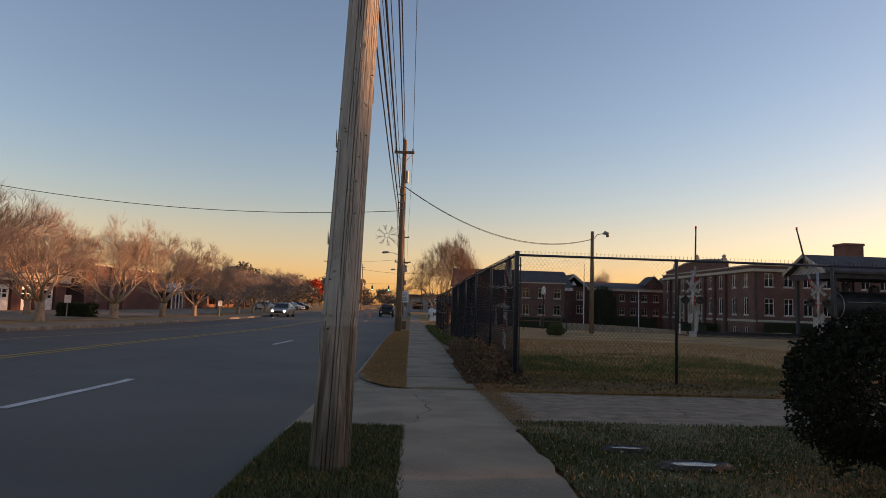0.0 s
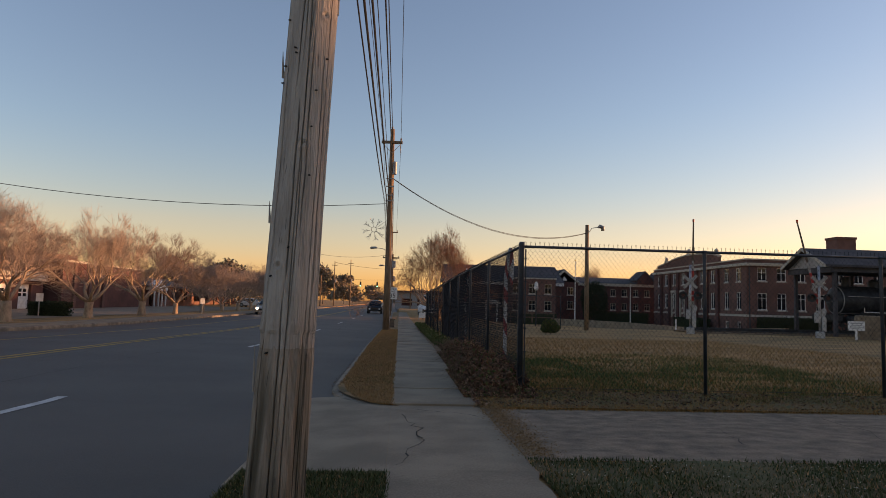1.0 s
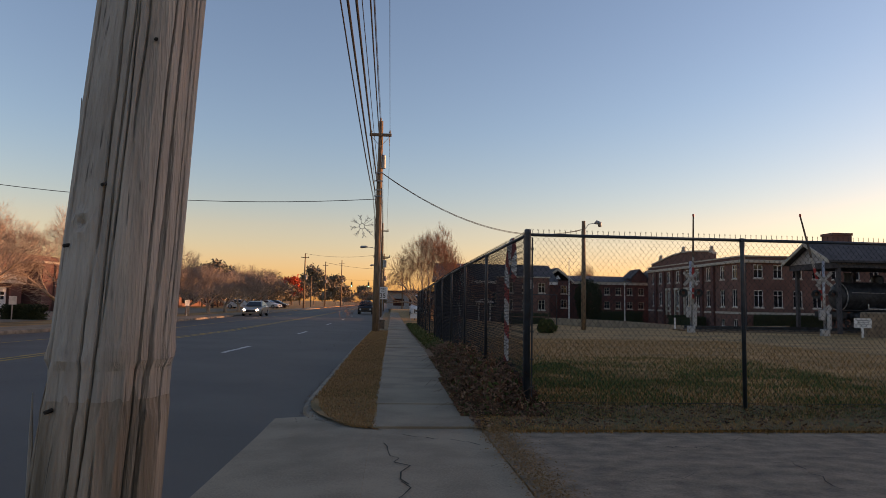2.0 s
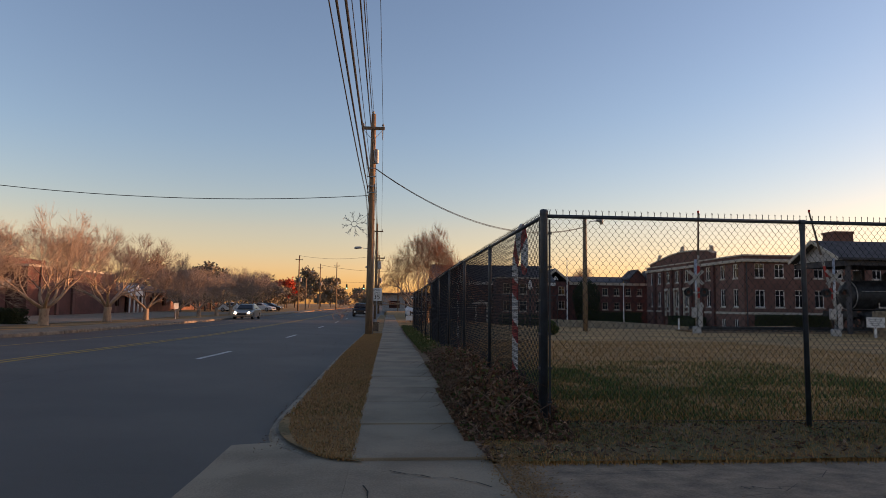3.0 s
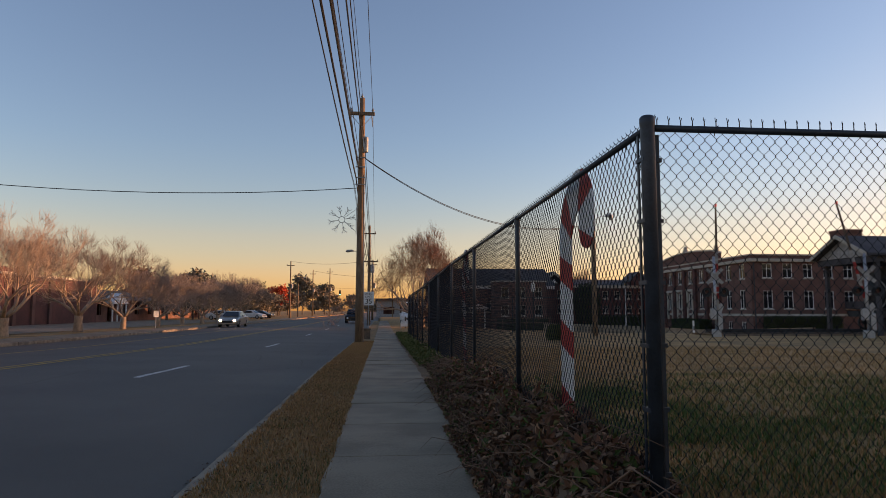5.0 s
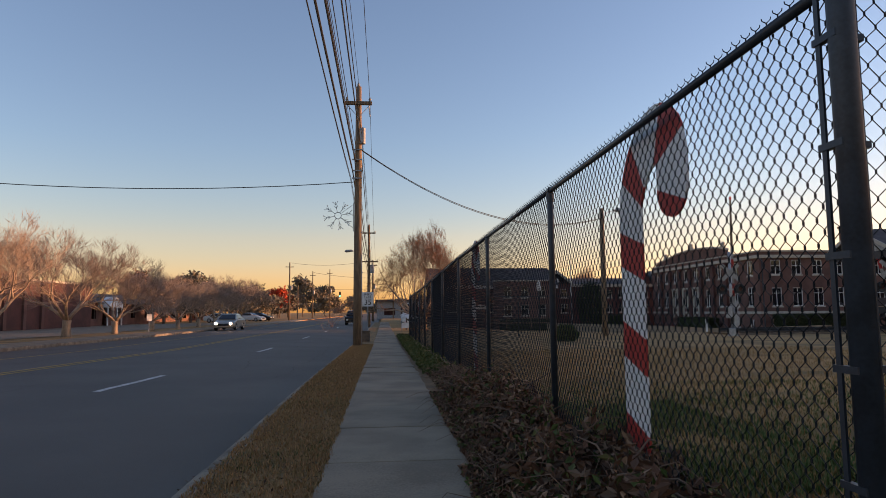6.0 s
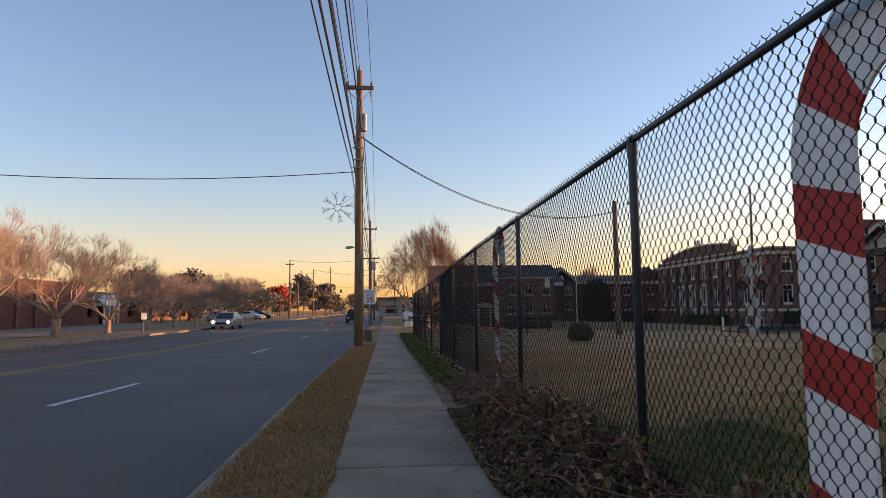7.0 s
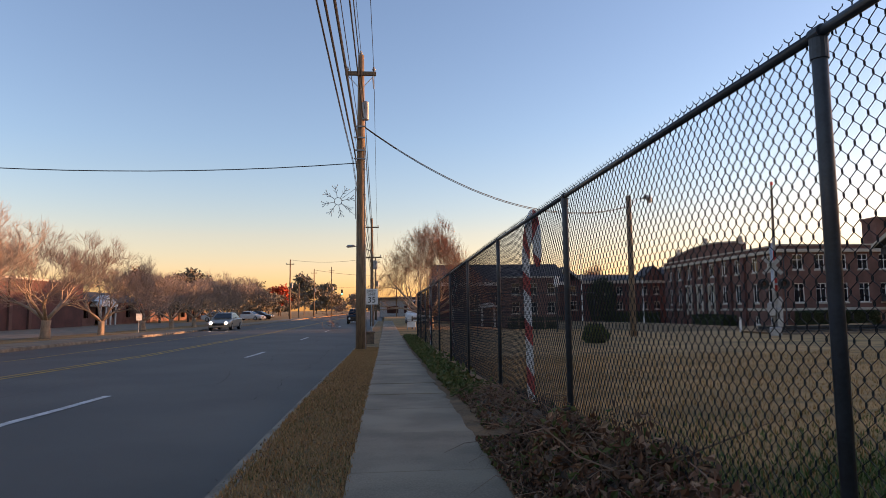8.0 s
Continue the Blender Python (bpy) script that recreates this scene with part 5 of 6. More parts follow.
for i, (x, y, h) in enumerate(((36, 122, 10), (58, 132, 11), (12, 118, 8))):
    t = copy_thing(big, pose(x, y, -1.5))
    t.scale = (h / 8.3,) * 3

# ---- school: three-storey brick block at the corner of the field ----
def brick_block():
    x0, y0, x1, y1, zb, zt = 41.3, 75.8, 62.0, 104.0, -1.6, 7.35
    th = thing("school_building", Matrix(), "red brick school building with white windows and a stepped parapet", "building")
    g = Geo()
    south = lambda u, w, z: (u, y0 + w, z)
    west = lambda u, w, z: (x0 + w, u, z)
    cols_s = [42.65 + 2.42 * k for k in range(8)]
    holes = []
    for u in cols_s:
        holes += [(u, u + 1.15, 4.85, 6.45), (u, u + 1.15, 1.4, 3.4)]
    gs = wall_holes(Geo(), south, x0, x1, zb, zt, holes, 0.35)
    part("wall", gs, BRICK, th, "red brick wall with two rows of windows")
    for u in cols_s:
        put_window(th, pose(u, y0 + 0.06, 4.85), 1.15, 1.6)
        put_window(th, pose(u, y0 + 0.06, 1.4), 1.15, 2.0, 2, (0.7,))
    cols_w = [77.1, 80.0, 83.6, 86.6, 89.6, 92.6, 95.6, 98.6, 101.2]
    hw = []
    for v in cols_w:
        hw += [(v, v + 1.15, 4.8, 6.45), (v, v + 1.15, 1.4, 3.5)]
    for v in cols_w[:2]:
        hw.append((v, v + 1.0, -1.0, -0.1))
    part("wall", wall_holes(Geo(), west, y0 + 0.35, y1, zb, zt, hw, 0.35), BRICK, th, "red brick wall facing the field")
    for v in cols_w:
        for z, h in ((4.8, 1.65), (1.4, 2.1)):
            put_window(th, pose(x0 + 0.06, v + 1.15, z, 0, 0, -90), 1.15, h, 2, (0.68,))
    for v in cols_w[:2]:
        put_window(th, pose(x0 + 0.06, v + 1.0, -1.0, 0, 0, -90), 1.0, 0.9, 2, ())
    part("wall", Geo().box(x0 + 0.4, x1, y1, y1 + 0.35, zb, zt).box(x1, x1 + 0.35, y0, y1, zb, zt), BRICK, th)
    part("floor_slab", Geo().box(x0 + 0.5, x1 - 0.1, y0 + 2.2, y1 - 0.1, 3.9, 4.2), STONE, th)
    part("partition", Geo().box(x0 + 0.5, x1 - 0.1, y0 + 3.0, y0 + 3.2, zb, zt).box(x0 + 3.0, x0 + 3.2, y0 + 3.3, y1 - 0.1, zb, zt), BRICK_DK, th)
    part("belt_course", Geo().box(x0 - 0.07, x1 + 0.3, y0 - 0.07, y0, 0.55, 0.82).box(x0 - 0.07, x0, y0, y1, 0.55, 0.82), STONE, th)
    part("cornice", Geo().box(x0 - 0.28, x1 + 0.3, y0 - 0.28, y0, 6.62, 6.98).box(x0 - 0.28, x0, y0, y1, 6.62, 6.98), STONE, th, bevel=0.04)
    part("coping", Geo().box(x0 - 0.12, x1 + 0.4, y0 - 0.12, y0 + 0.4, zt, zt + 0.16).box(x0 - 0.12, x0 + 0.4, y0 + 0.4, y1, zt, zt + 0.16), STONE, th)
    part("flat_roof", Geo().box(x0 + 0.35, x1, y0 + 0.35, y1, zt - 0.4, zt - 0.2), ROOF, th)
    # raised parapet over the entrance bays
    prof = [(82.6, zt + 0.17), (82.6, 8.2), (84.0, 8.55), (88, 8.85), (91.5, 8.95), (95, 8.75), (99.3, 8.2), (102.5, 7.8), (102.5, zt + 0.17)]
    part("parapet", Geo().prism(prof, lambda y, z: (x0 - 0.02, y, z), lambda y, z: (x0 + 0.36, y, z)), BRICK, th)
    cop = Geo()
    for (a, za), (b, zb2) in zip(prof[1:-1], prof[2:-1]):
        cop.add([(x0 - 0.14, a, za), (x0 + 0.45, a, za), (x0 + 0.45, b, zb2), (x0 - 0.14, b, zb2), (x0 - 0.14, a, za + 0.18), (x0 + 0.45, a, za + 0.18), (x0 + 0.45, b, zb2 + 0.18), (x0 - 0.14, b, zb2 + 0.18)],
                [(0, 1, 2, 3), (7, 6, 5, 4), (0, 4, 5, 1), (1, 5, 6, 2), (2, 6, 7, 3), (3, 7, 4, 0)])
    part("parapet_coping", cop, STONE, th)
    for v, z in ((83.4, 8.5), (91.5, 9.1), (99.3, 8.4)):
        part("finial", Geo().tube([(x0 + 0.15, v, z - 0.1), (x0 + 0.15, v, z + 0.3), (x0 + 0.15, v, z + 0.32), (x0 + 0.15, v, z + 0.6), (x0 + 0.15, v, z + 0.8)], [0.35, 0.35, 0.2, 0.3, 0.08], 10), STONE, th)
    for v in (82.6, 85.6, 88.6, 91.6, 94.6, 97.6, 100.6):
        part("pilaster", Geo().box(x0 - 0.30, x0 - 0.003, v - 0.3, v + 0.3, zb, 6.6), BRICK_DK, th)
    for v in (89.6, 92.6, 95.6):
        part("entrance_surround", Geo().box(x0 - 0.2, x0 - 0.004, v - 0.25, v, 0.0, 3.7).box(x0 - 0.2, x0 - 0.004, v + 1.15, v + 1.4, 0.0, 3.7).box(x0 - 0.25, x0 - 0.004, v - 0.3, v + 1.45, 3.7, 4.0), STONE, th)
    part("downpipe", Geo().tube([(x0 + 0.3, y0 - 0.08, zb), (x0 + 0.3, y0 - 0.08, 6.6)], 0.07, 8), ROOF, th)
    part("chimney", Geo().box(55.7, 58.2, 80, 82.2, zt - 0.5, 10.7).box(55.6, 58.3, 79.9, 82.3, 10.7, 11.0), BRICK, th)
    # shaded entrance canopy
    part("entrance_canopy", Geo().box(52.3, 55.0, y0 - 1.6, y0 - 0.003, 1.4, 2.2), ROOF, th)
    return th


brick_block()

def hedge(x0, x1, y0, y1, z0, h, seed, n, label, size=0.10):
    r, g = random.Random(seed), Geo()
    th = thing("hedge", Matrix(), label, "hedge", "hedges")
    for _ in range(n):
        f = r.randrange(4)
        x, y, z = r.uniform(x0, x1), r.uniform(y0, y1), r.uniform(z0, z0 + h)
        if f == 0: y = y0
        elif f == 1: x = r.choice((x0, x1))
        elif f == 2: z = z0 + h
        g.leaf((x + r.gauss(0, 0.06), y + r.gauss(0, 0.06), z + r.gauss(0, 0.06)), size, r)
    part("inner_growth", Geo().box(x0 + 0.12, x1 - 0.12, y0 + 0.12, y1 - 0.12, z0, z0 + h - 0.12), L_HEDGE, th)
    part("foliage", g, L_HEDGE, th)
    return th


hedge(42.2, 50.2, 73.6, 75.2, -1.6, 2.0, 301, 13000, "dark clipped hedge before the school wall")
hedge(39.2, 40.8, 84.0, 92.0, -1.6, 1.6, 302, 4000, "dark clipped hedge before the school wall")
hedge(-23.4, -21.2, 44.0, 45.0, -0.25, 0.85, 303, 2600, "low dark hedge across the road", 0.07)
hedge(15.5, 22, 91, 92.3, -1.5, 1.5, 304, 2500, "dark hedge before the far brick wing")
hedge(31.5, 40, 103, 104.5, -1.5, 1.9, 305, 2500, "dark hedge before the far brick wing")

# far wings of the school
def wing(name_label, x0, x1, y0, depth, zb, ze, roof_h, cols, rows, w=1.1, h=1.5, brick=None, white_band=False, ridge_along=True, gable=None):
    th = thing("school_wing", Matrix(), name_label, "building", "school wings")
    brick = brick or BRICK_DK
    holes = [(u, u + w, z, z + h) for u in cols for z in rows]
    part("wall", wall_holes(Geo(), lambda u, d, z: (u, y0 + d, z), x0, x1, zb, ze, holes, 0.35), brick, th)
    part("wall", Geo().box(x0, x0 + 0.35, y0 + 0.35, y0 + depth, zb, ze).box(x1 - 0.35, x1, y0 + 0.35, y0 + depth, zb, ze).box(x0 + 0.35, x1 - 0.35, y0 + depth - 0.35, y0 + depth, zb, ze), brick, th)
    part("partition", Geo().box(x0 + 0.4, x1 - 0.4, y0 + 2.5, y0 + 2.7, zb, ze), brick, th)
    for u, _, z, _ in holes:
        put_window(th, pose(u, y0 + 0.06, z), w, h, frame_mat=STONE)
    part("cornice", Geo().box(x0 - 0.3, x1 + 0.3, y0 - 0.3, y0 - 0.003, ze - 0.45, ze), WHITE if white_band else STONE, th)
    if roof_h:
        part("roof", Geo().prism([(y0 - 0.4, ze), (y0 + depth * 0.5, ze + roof_h), (y0 + depth + 0.4, ze)], lambda y, z: (x0 - 0.4, y, z), lambda y, z: (x1 + 0.4, y, z)), ROOF, th)
    if gable:
        a, b, p = gable
        c = (a + b) / 2
        part("wall", Geo().prism([(a + 0.3, zb), (b - 0.3, zb), (b - 0.3, ze), (c, p - 0.2), (a + 0.3, ze)], lambda u, z: (u, y0 - 1.2, z), lambda u, z: (u, y0 - 0.31, z)), brick, th, "projecting gabled bay")
        part("gable_trim", Geo().prism([(a, ze), (c, p), (b, ze), (b, ze - 0.35), (c, p - 0.45), (a, ze - 0.35)], lambda u, z: (u, y0 - 1.45, z), lambda u, z: (u, y0 - 1.21, z)), STONE, th)
        part("roof", Geo().prism([(a - 0.1, ze), (c, p + 0.05), (b + 0.1, ze)], lambda u, z: (u, y0 - 1.2, z + 0.02), lambda u, z: (u, y0 + depth * 0.5, z + 0.02)), ROOF, th)
        part("gable_window", Geo().prism([(c - 0.5, ze + 0.25), (c + 0.5, ze + 0.25), (c, ze + 0.95)], lambda u, z: (u, y0 - 1.25, z), lambda u, z: (u, y0 - 1.205, z)), WHITE, th)
        for u in (c - 1.6, c + 0.5):
            for z in rows:
                put_window(th, pose(u, y0 - 1.30, z), 1.0, 1.3, frame_mat=STONE)
    return th


wing("low brick wing with a white frieze and arched windows", 7.0, 24.0, 96, 12, -1.3, 4.6, 2.75, [9.0, 11.2, 14.6, 17.5, 20.5], [1.0], 1.3, 1.9, white_band=True)
wing("brick wing with a pale gabled bay", 24.4, 58.0, 108, 11, -1.5, 5.2, 1.2, [31.5 + 1.95 * k for k in range(11)], [3.1, 0.8], 0.9, 1.15, gable=(24.6, 29.8, 7.3))
# brick bay standing forward of the low wing, and two small gables on the long wing
bay = thing("school_bay", Matrix(), "plain red brick bay standing forward of the low wing", "building", "school wings")
part("wall", wall_holes(Geo(), lambda u, d, z: (u, 93 + d, z), 15.2, 22.4, -1.3, 5.0, [(16.2 + 2.3 * k, 17.2 + 2.3 * k, z, z + 1.4) for k in range(3) for z in (0.5, 2.9)], 0.35), BRICK, bay)
part("wall", Geo().box(15.2, 15.55, 93.35, 95.6, -1.3, 5.0).box(22.05, 22.4, 93.35, 95.6, -1.3, 5.0), BRICK, bay)
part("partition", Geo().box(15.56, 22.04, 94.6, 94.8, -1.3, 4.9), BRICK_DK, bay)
for k in range(3):
    for z in (0.5, 2.9):
        put_window(bay, pose(16.2 + 2.3 * k, 93.06, z), 1.0, 1.4, frame_mat=STONE)
part("coping", Geo().box(15.1, 22.5, 92.9, 95.6, 5.0, 5.18), STONE, bay)
for x in (41.2, 44.0):
    gb = thing("roof_gable", pose(x, 107.5, 5.2), "small dark gable on the roof of the long brick wing", "gable", "roof gables")
    part("wall", Geo().prism([(-1.3, 0), (1.3, 0), (1.3, 0.7), (0, 2.0), (-1.3, 0.7)], lambda u, z: (u, 0, z), lambda u, z: (u, 4.0, z)), BRICK_DK, gb)
    part("roof", Geo().prism([(-1.5, 0.56), (0, 2.05), (1.5, 0.56), (1.5, 0.75), (0, 2.25), (-1.5, 0.75)], lambda u, z: (u, -0.2, z), lambda u, z: (u, 4.2, z)), ROOF, gb)
porch = thing("white_porch", pose(13.4, 94.6, -1.3), "small white columned porch on the brick wing", "porch")
for x in (-0.8, 0.8):
    part("column", Geo().tube([(x, 0, 0), (x, 0, 2.6)], 0.13, 10), WHITE, porch)
part("porch_roof", Geo().prism([(-1.2, 2.6), (1.2, 2.6), (1.2, 2.85), (0, 3.3), (-1.2, 2.85)], lambda x, z: (x, -0.5, z), lambda x, z: (x, 1.39, z)), WHITE, porch)

# ---- low wall, lamp posts and flagpoles in the field ----
lw, run = Geo(), [(20.5, 93), (24.5, 86), (27.3, 79), (27.9, 71), (28.2, 63), (28.6, 55), (29.6, 49)]
for (ax, ay), (bx, by) in zip(run, run[1:]):
    u = Vector((bx - ax, by - ay, 0)).normalized()
    vs = []
    for x, y in ((ax + u.x * 0.01, ay + u.y * 0.01), (bx - u.x * 0.01, by - u.y * 0.01)):
        z = ground_z(x, y)
        top = max(-0.52, z + 0.32)
        vs += [(x - u.y * o, y + u.x * o, h) for o in (-0.16, 0.16) for h in (z - 0.3, top)]
    lw.add(vs, [(0, 1, 3, 2), (4, 6, 7, 5), (0, 4, 5, 1), (2, 3, 7, 6), (1, 5, 7, 3), (0, 2, 6, 4)])
solid("low_wall", lw, CONCRETE, "low pale concrete wall along the school drive", "wall")
solid("marker_post", Geo().tube([(0, 0, -0.1), (0, 0, 0.75)], 0.06, 8), WHITE, "short white marker post at the wall end", "post", at=pose(19.4, 45.6, ground_z(19, 45.6)))

lamp = thing("lamp_post", pose(11.85, 41.6, ground_z(11.8, 41.6)), "wooden lamp post with a small lamp on a bent arm", "lamp post")
part("shaft", Geo().tube([(0, 0, -0.1), (0, 0, 3), (0, 0, 6.65)], [0.15, 0.135, 0.11], 14), POLE_FAR, lamp, smooth=True)
part("lamp_arm", Geo().tube([(0.05, -0.06, 6.1), (0.3, -0.08, 6.45), (0.7, -0.1, 6.52)], 0.022, 8), TIN, lamp)
part("lamp_head", Geo().tube([(0.66, -0.1, 6.5), (0.8, -0.1, 6.58), (0.98, -0.1, 6.52), (1.0, -0.1, 6.30)], [0.05, 0.13, 0.14, 0.10], 12), TIN, lamp, smooth=True)

for x, y, h, lab in ((24.6, 90.7, 9.0, "slender white flagpole before the school"), (33.0, 92, 6.0, "short white flagpole before the school")):
    th = thing("flagpole", pose(x, y, ground_z(x, y)), lab, "flagpole", "flagpoles")
    part("pole", Geo().tube([(0, 0, -0.1), (0, 0, h)], [0.09, 0.045], 8), WHITE, th)
    part("finial", Geo().tube([(0, 0, h), (0, 0, h + 0.1), (0, 0, h + 0.2)], [0.03, 0.09, 0.02], 8), YELLOW, th)
th = thing("globe_lamp", pose(10.2, 49, ground_z(10, 49)), "slim dark lamp standard with a pale lantern", "lamp post")
part("post", Geo().tube([(0, 0, -0.1), (0, 0, 2.6)], 0.05, 8), IRON, th)
part("lantern", Geo().tube([(0, 0, 2.6), (0, 0, 2.7), (0, 0, 3.1), (0, 0, 3.25)], [0.08, 0.17, 0.14, 0.04], 8), WHITE, th)

# wooden post-and-rail fence beyond the far corner of the field
rail = thing("post_and_rail_fence", pose(2.2, 60, ground_z(0, 60)), "low dark wooden post-and-rail fence", "fence")
for k in range(7):
    part("post", Geo().box(k * 2.0 - 0.05, k * 2.0 + 0.05, -0.05, 0.05, -0.1, 0.9), BARK_DK, rail)
    if k < 6:
        for z in (0.35, 0.72):
            part("rail", Geo().box(k * 2.0 + 0.05, k * 2.0 + 1.95, -0.03, 0.03, z, z + 0.1), BARK_DK, rail)

# ---- crossing signals ----
def crossing_signal(x, y, gate_lean, flip):
    z0 = ground_z(x, y)
    th = thing("railway_crossing_signal", pose(x, y, z0, 0, 0, -22), "silver railway crossing signal with crossbuck and raised gate arm", "crossing signal", "crossing signals")
    part("mast", Geo().tube([(0, 0, -0.1), (0, 0, 4.2)], 0.07, 12), STEEL, th, smooth=True)
    part("base", Geo().box(-0.22, 0.22, -0.22, 0.22, -0.05, 0.35), STEEL, th, bevel=0.03)
    for s in (1, -1):
        c = math.cos(radians(45))
        part("crossbuck_board", Geo().prism([(-0.55, -0.09), (0.55, -0.09), (0.55, 0.09), (-0.55, 0.09)], lambda u, v: ((u - s * v) * c, -0.10 - 0.012 * s, 3.15 + (s * u + v) * c), lambda u, v: ((u - s * v) * c, -0.09 - 0.012 * s, 3.15 + (s * u + v) * c)), DULL_WHITE, th)
    part("signal_crossbar", Geo().box(-0.5, 0.5, -0.12, -0.07, 2.26, 2.33), STEEL, th)
    for s in (-0.42, 0.42):
        bg = part("signal_disc", Geo().tube([(s, -0.13, 2.3), (s, -0.15, 2.3)], 0.25, 20), IRON, th)
        part("signal_lens", Geo().tube([(s, -0.151, 2.3), (s, -0.165, 2.3)], 0.10, 16), DARK_LENS, bg)
        part("hood", Geo().tube([(s, -0.152, 2.36), (s, -0.36, 2.36)], [0.13, 0.12], 14, cap=False), IRON, bg)
    part("gate_motor", Geo().box(-0.26, 0.02, -0.2, 0.2, 0.85, 1.45), STEEL, th, bevel=0.03)
    part("relay_box", Geo().box(0.07, 0.32, -0.16, 0.16, 0.35, 1.2), STEEL, th, bevel=0.03)
    part("counterweight", Geo().prism([(0.0, 0.9), (0.3, 1.2), (0.42, 1.55), (0.3, 1.75), (0.15, 1.6), (0.2, 1.4), (0.0, 1.2)], lambda u, z: (u, 0.2, z), lambda u, z: (u, 0.26, z)), STEEL, th)
    c, s = math.sin(radians(gate_lean)), math.cos(radians(gate_lean))
    n = 9
    for k in range(n):
        a, b = 5.6 * k / n, 5.6 * (k + 1) / n
        wa, wb = 0.085 - 0.005 * k, 0.085 - 0.005 * (k + 1)
        g = Geo().add([(c * a - wa + 0.12, 0.22, 1.35 + s * a), (c * a + wa + 0.12, 0.22, 1.35 + s * a), (c * b + wb + 0.12, 0.22, 1.35 + s * b), (c * b - wb + 0.12, 0.22, 1.35 + s * b),
                       (c * a - wa + 0.12, 0.25, 1.35 + s * a), (c * a + wa + 0.12, 0.25, 1.35 + s * a), (c * b + wb + 0.12, 0.25, 1.35 + s * b), (c * b - wb + 0.12, 0.25, 1.35 + s * b)],
                      [(0, 1, 2, 3), (7, 6, 5, 4), (0, 4, 5, 1), (1, 5, 6, 2), (2, 6, 7, 3), (3, 7, 4, 0)])
        part("gate_arm_stripe", g, BARK_DK if k > 4 else CANE_RED if k % 2 else DULL_WHITE, th)
    part("gate_lamp", Geo().tube([(c * 5.6 + 0.12, 0.2, 1.35 + s * 5.6 - 0.05), (c * 5.6 + 0.12, 0.2, 1.35 + s * 5.6 + 0.1)], 0.06, 8), CANE_RED, th)
    return th


crossing_signal(17.87, 40.0, 1.0, 1)
crossing_signal(24.45, 37.5, -12.0, 1)

# ---- railway track and preserved steam locomotive under its shelter ----
TY = 42.2
tz = ground_z(24, TY)
track = thing("railway_track", pose(18.8, TY, tz), "short display railway track with dark rails and sleepers", "railway track")
for s in (-0.72, 0.72):
    part("steel_rail", Geo().prism([(-0.07, 0.14), (0.07, 0.14), (0.07, 0.16), (0.015, 0.18), (0.015, 0.25), (0.035, 0.26), (0.035, 0.30), (-0.035, 0.30), (-0.035, 0.26), (-0.015, 0.25), (-0.015, 0.18), (-0.07, 0.16)],
                                   lambda u, z: (0, s + u, z), lambda u, z: (27, s + u, z)), IRON, track)
sl = Geo().box(-0.11, 0.11, -1.25, 1.25, -0.02, 0.14).mesh("sleeper", BARK_DK)
for k in range(38):
    part("sleeper", sl, None, track, at=pose(0.3 + k * 0.7, 0, 0))
solid("track_ballast", Geo().prism([(-2.2, -0.2), (2.2, -0.2), (1.5, 0.06), (-1.5, 0.06)], lambda u, z: (18.4, TY + u, tz + z), lambda u, z: (46, TY + u, tz + z)), DIRT, "dark gravel bed under the display track", "ballast", kind="structure")

loco = thing("steam_locomotive", pose(28.5, TY, tz + 0.30), "black preserved steam locomotive under an open shelter", "locomotive")
part("boiler", Geo().tube([(0.25, 0, 2.0), (0.3, 0, 2.0), (5.8, 0, 2.0), (5.9, 0, 2.0)], [0.9, 0.95, 0.98, 0.9], 32), IRON, loco, smooth=True)
sb = part("smokebox_door", Geo().tube([(0.24, 0, 2.0), (0.10, 0, 2.0), (0.0, 0, 2.0)], [0.86, 0.80, 0.45], 32), IRON, loco, smooth=True)
part("door_rim", Geo().tube([(0.22, 0.88 * math.cos(a), 2.0 + 0.88 * math.sin(a)) for a in [6.2832 * k / 32 for k in range(33)]], 0.035, 6), TIN, sb)
part("hub", Geo().tube([(0.0, 0, 2.0), (-0.12, 0, 2.0)], 0.09, 12), STEEL, sb)
part("chimney_stack", Geo().tube([(0.9, 0, 2.85), (0.9, 0, 3.3), (0.9, 0, 3.55)], [0.24, 0.21, 0.26], 18), IRON, loco)
part("steam_dome", Geo().tube([(2.9, 0, 2.85), (2.9, 0, 3.3), (2.9, 0, 3.45)], [0.36, 0.34, 0.12], 18), IRON, loco)
part("headlamp", Geo().tube([(0.35, 0, 3.1), (0.1, 0, 3.1)], 0.17, 16), IRON, loco)
part("cab", Geo().box(5.6, 5.7, -1.35, 1.35, 0.9, 3.5).box(5.7, 7.4, -1.4, -1.32, 0.9, 2.2).box(5.7, 7.4, 1.32, 1.4, 0.9, 2.2).box(5.5, 7.7, -1.55, 1.55, 3.5, 3.6).box(5.7, 5.9, -1.4, -1.32, 2.2, 3.5).box(7.2, 7.4, -1.4, -1.32, 2.2, 3.5), IRON, loco)
part("running_board", Geo().box(-0.2, 5.6, -1.35, -0.95, 1.12, 1.18).box(-0.2, 5.6, 0.95, 1.35, 1.12, 1.18), IRON, loco)
part("handrail", Geo().tube([(0.4, -1.02, 2.25), (5.6, -1.02, 2.25)], 0.022, 6), STEEL, loco)
part("handrail", Geo().tube([(1.2, -1.36, 1.55), (1.2, -1.36, 1.25), (4.2, -1.36, 1.25)], 0.03, 6), WHITE, loco)
part("pilot_beam", Geo().box(-0.5, -0.25, -1.35, 1.35, 0.7, 1.05), IRON, loco)
part("cylinder", Geo().tube([(0.3, -1.15, 0.75), (1.4, -1.15, 0.75)], 0.32, 18), IRON, loco, smooth=True)
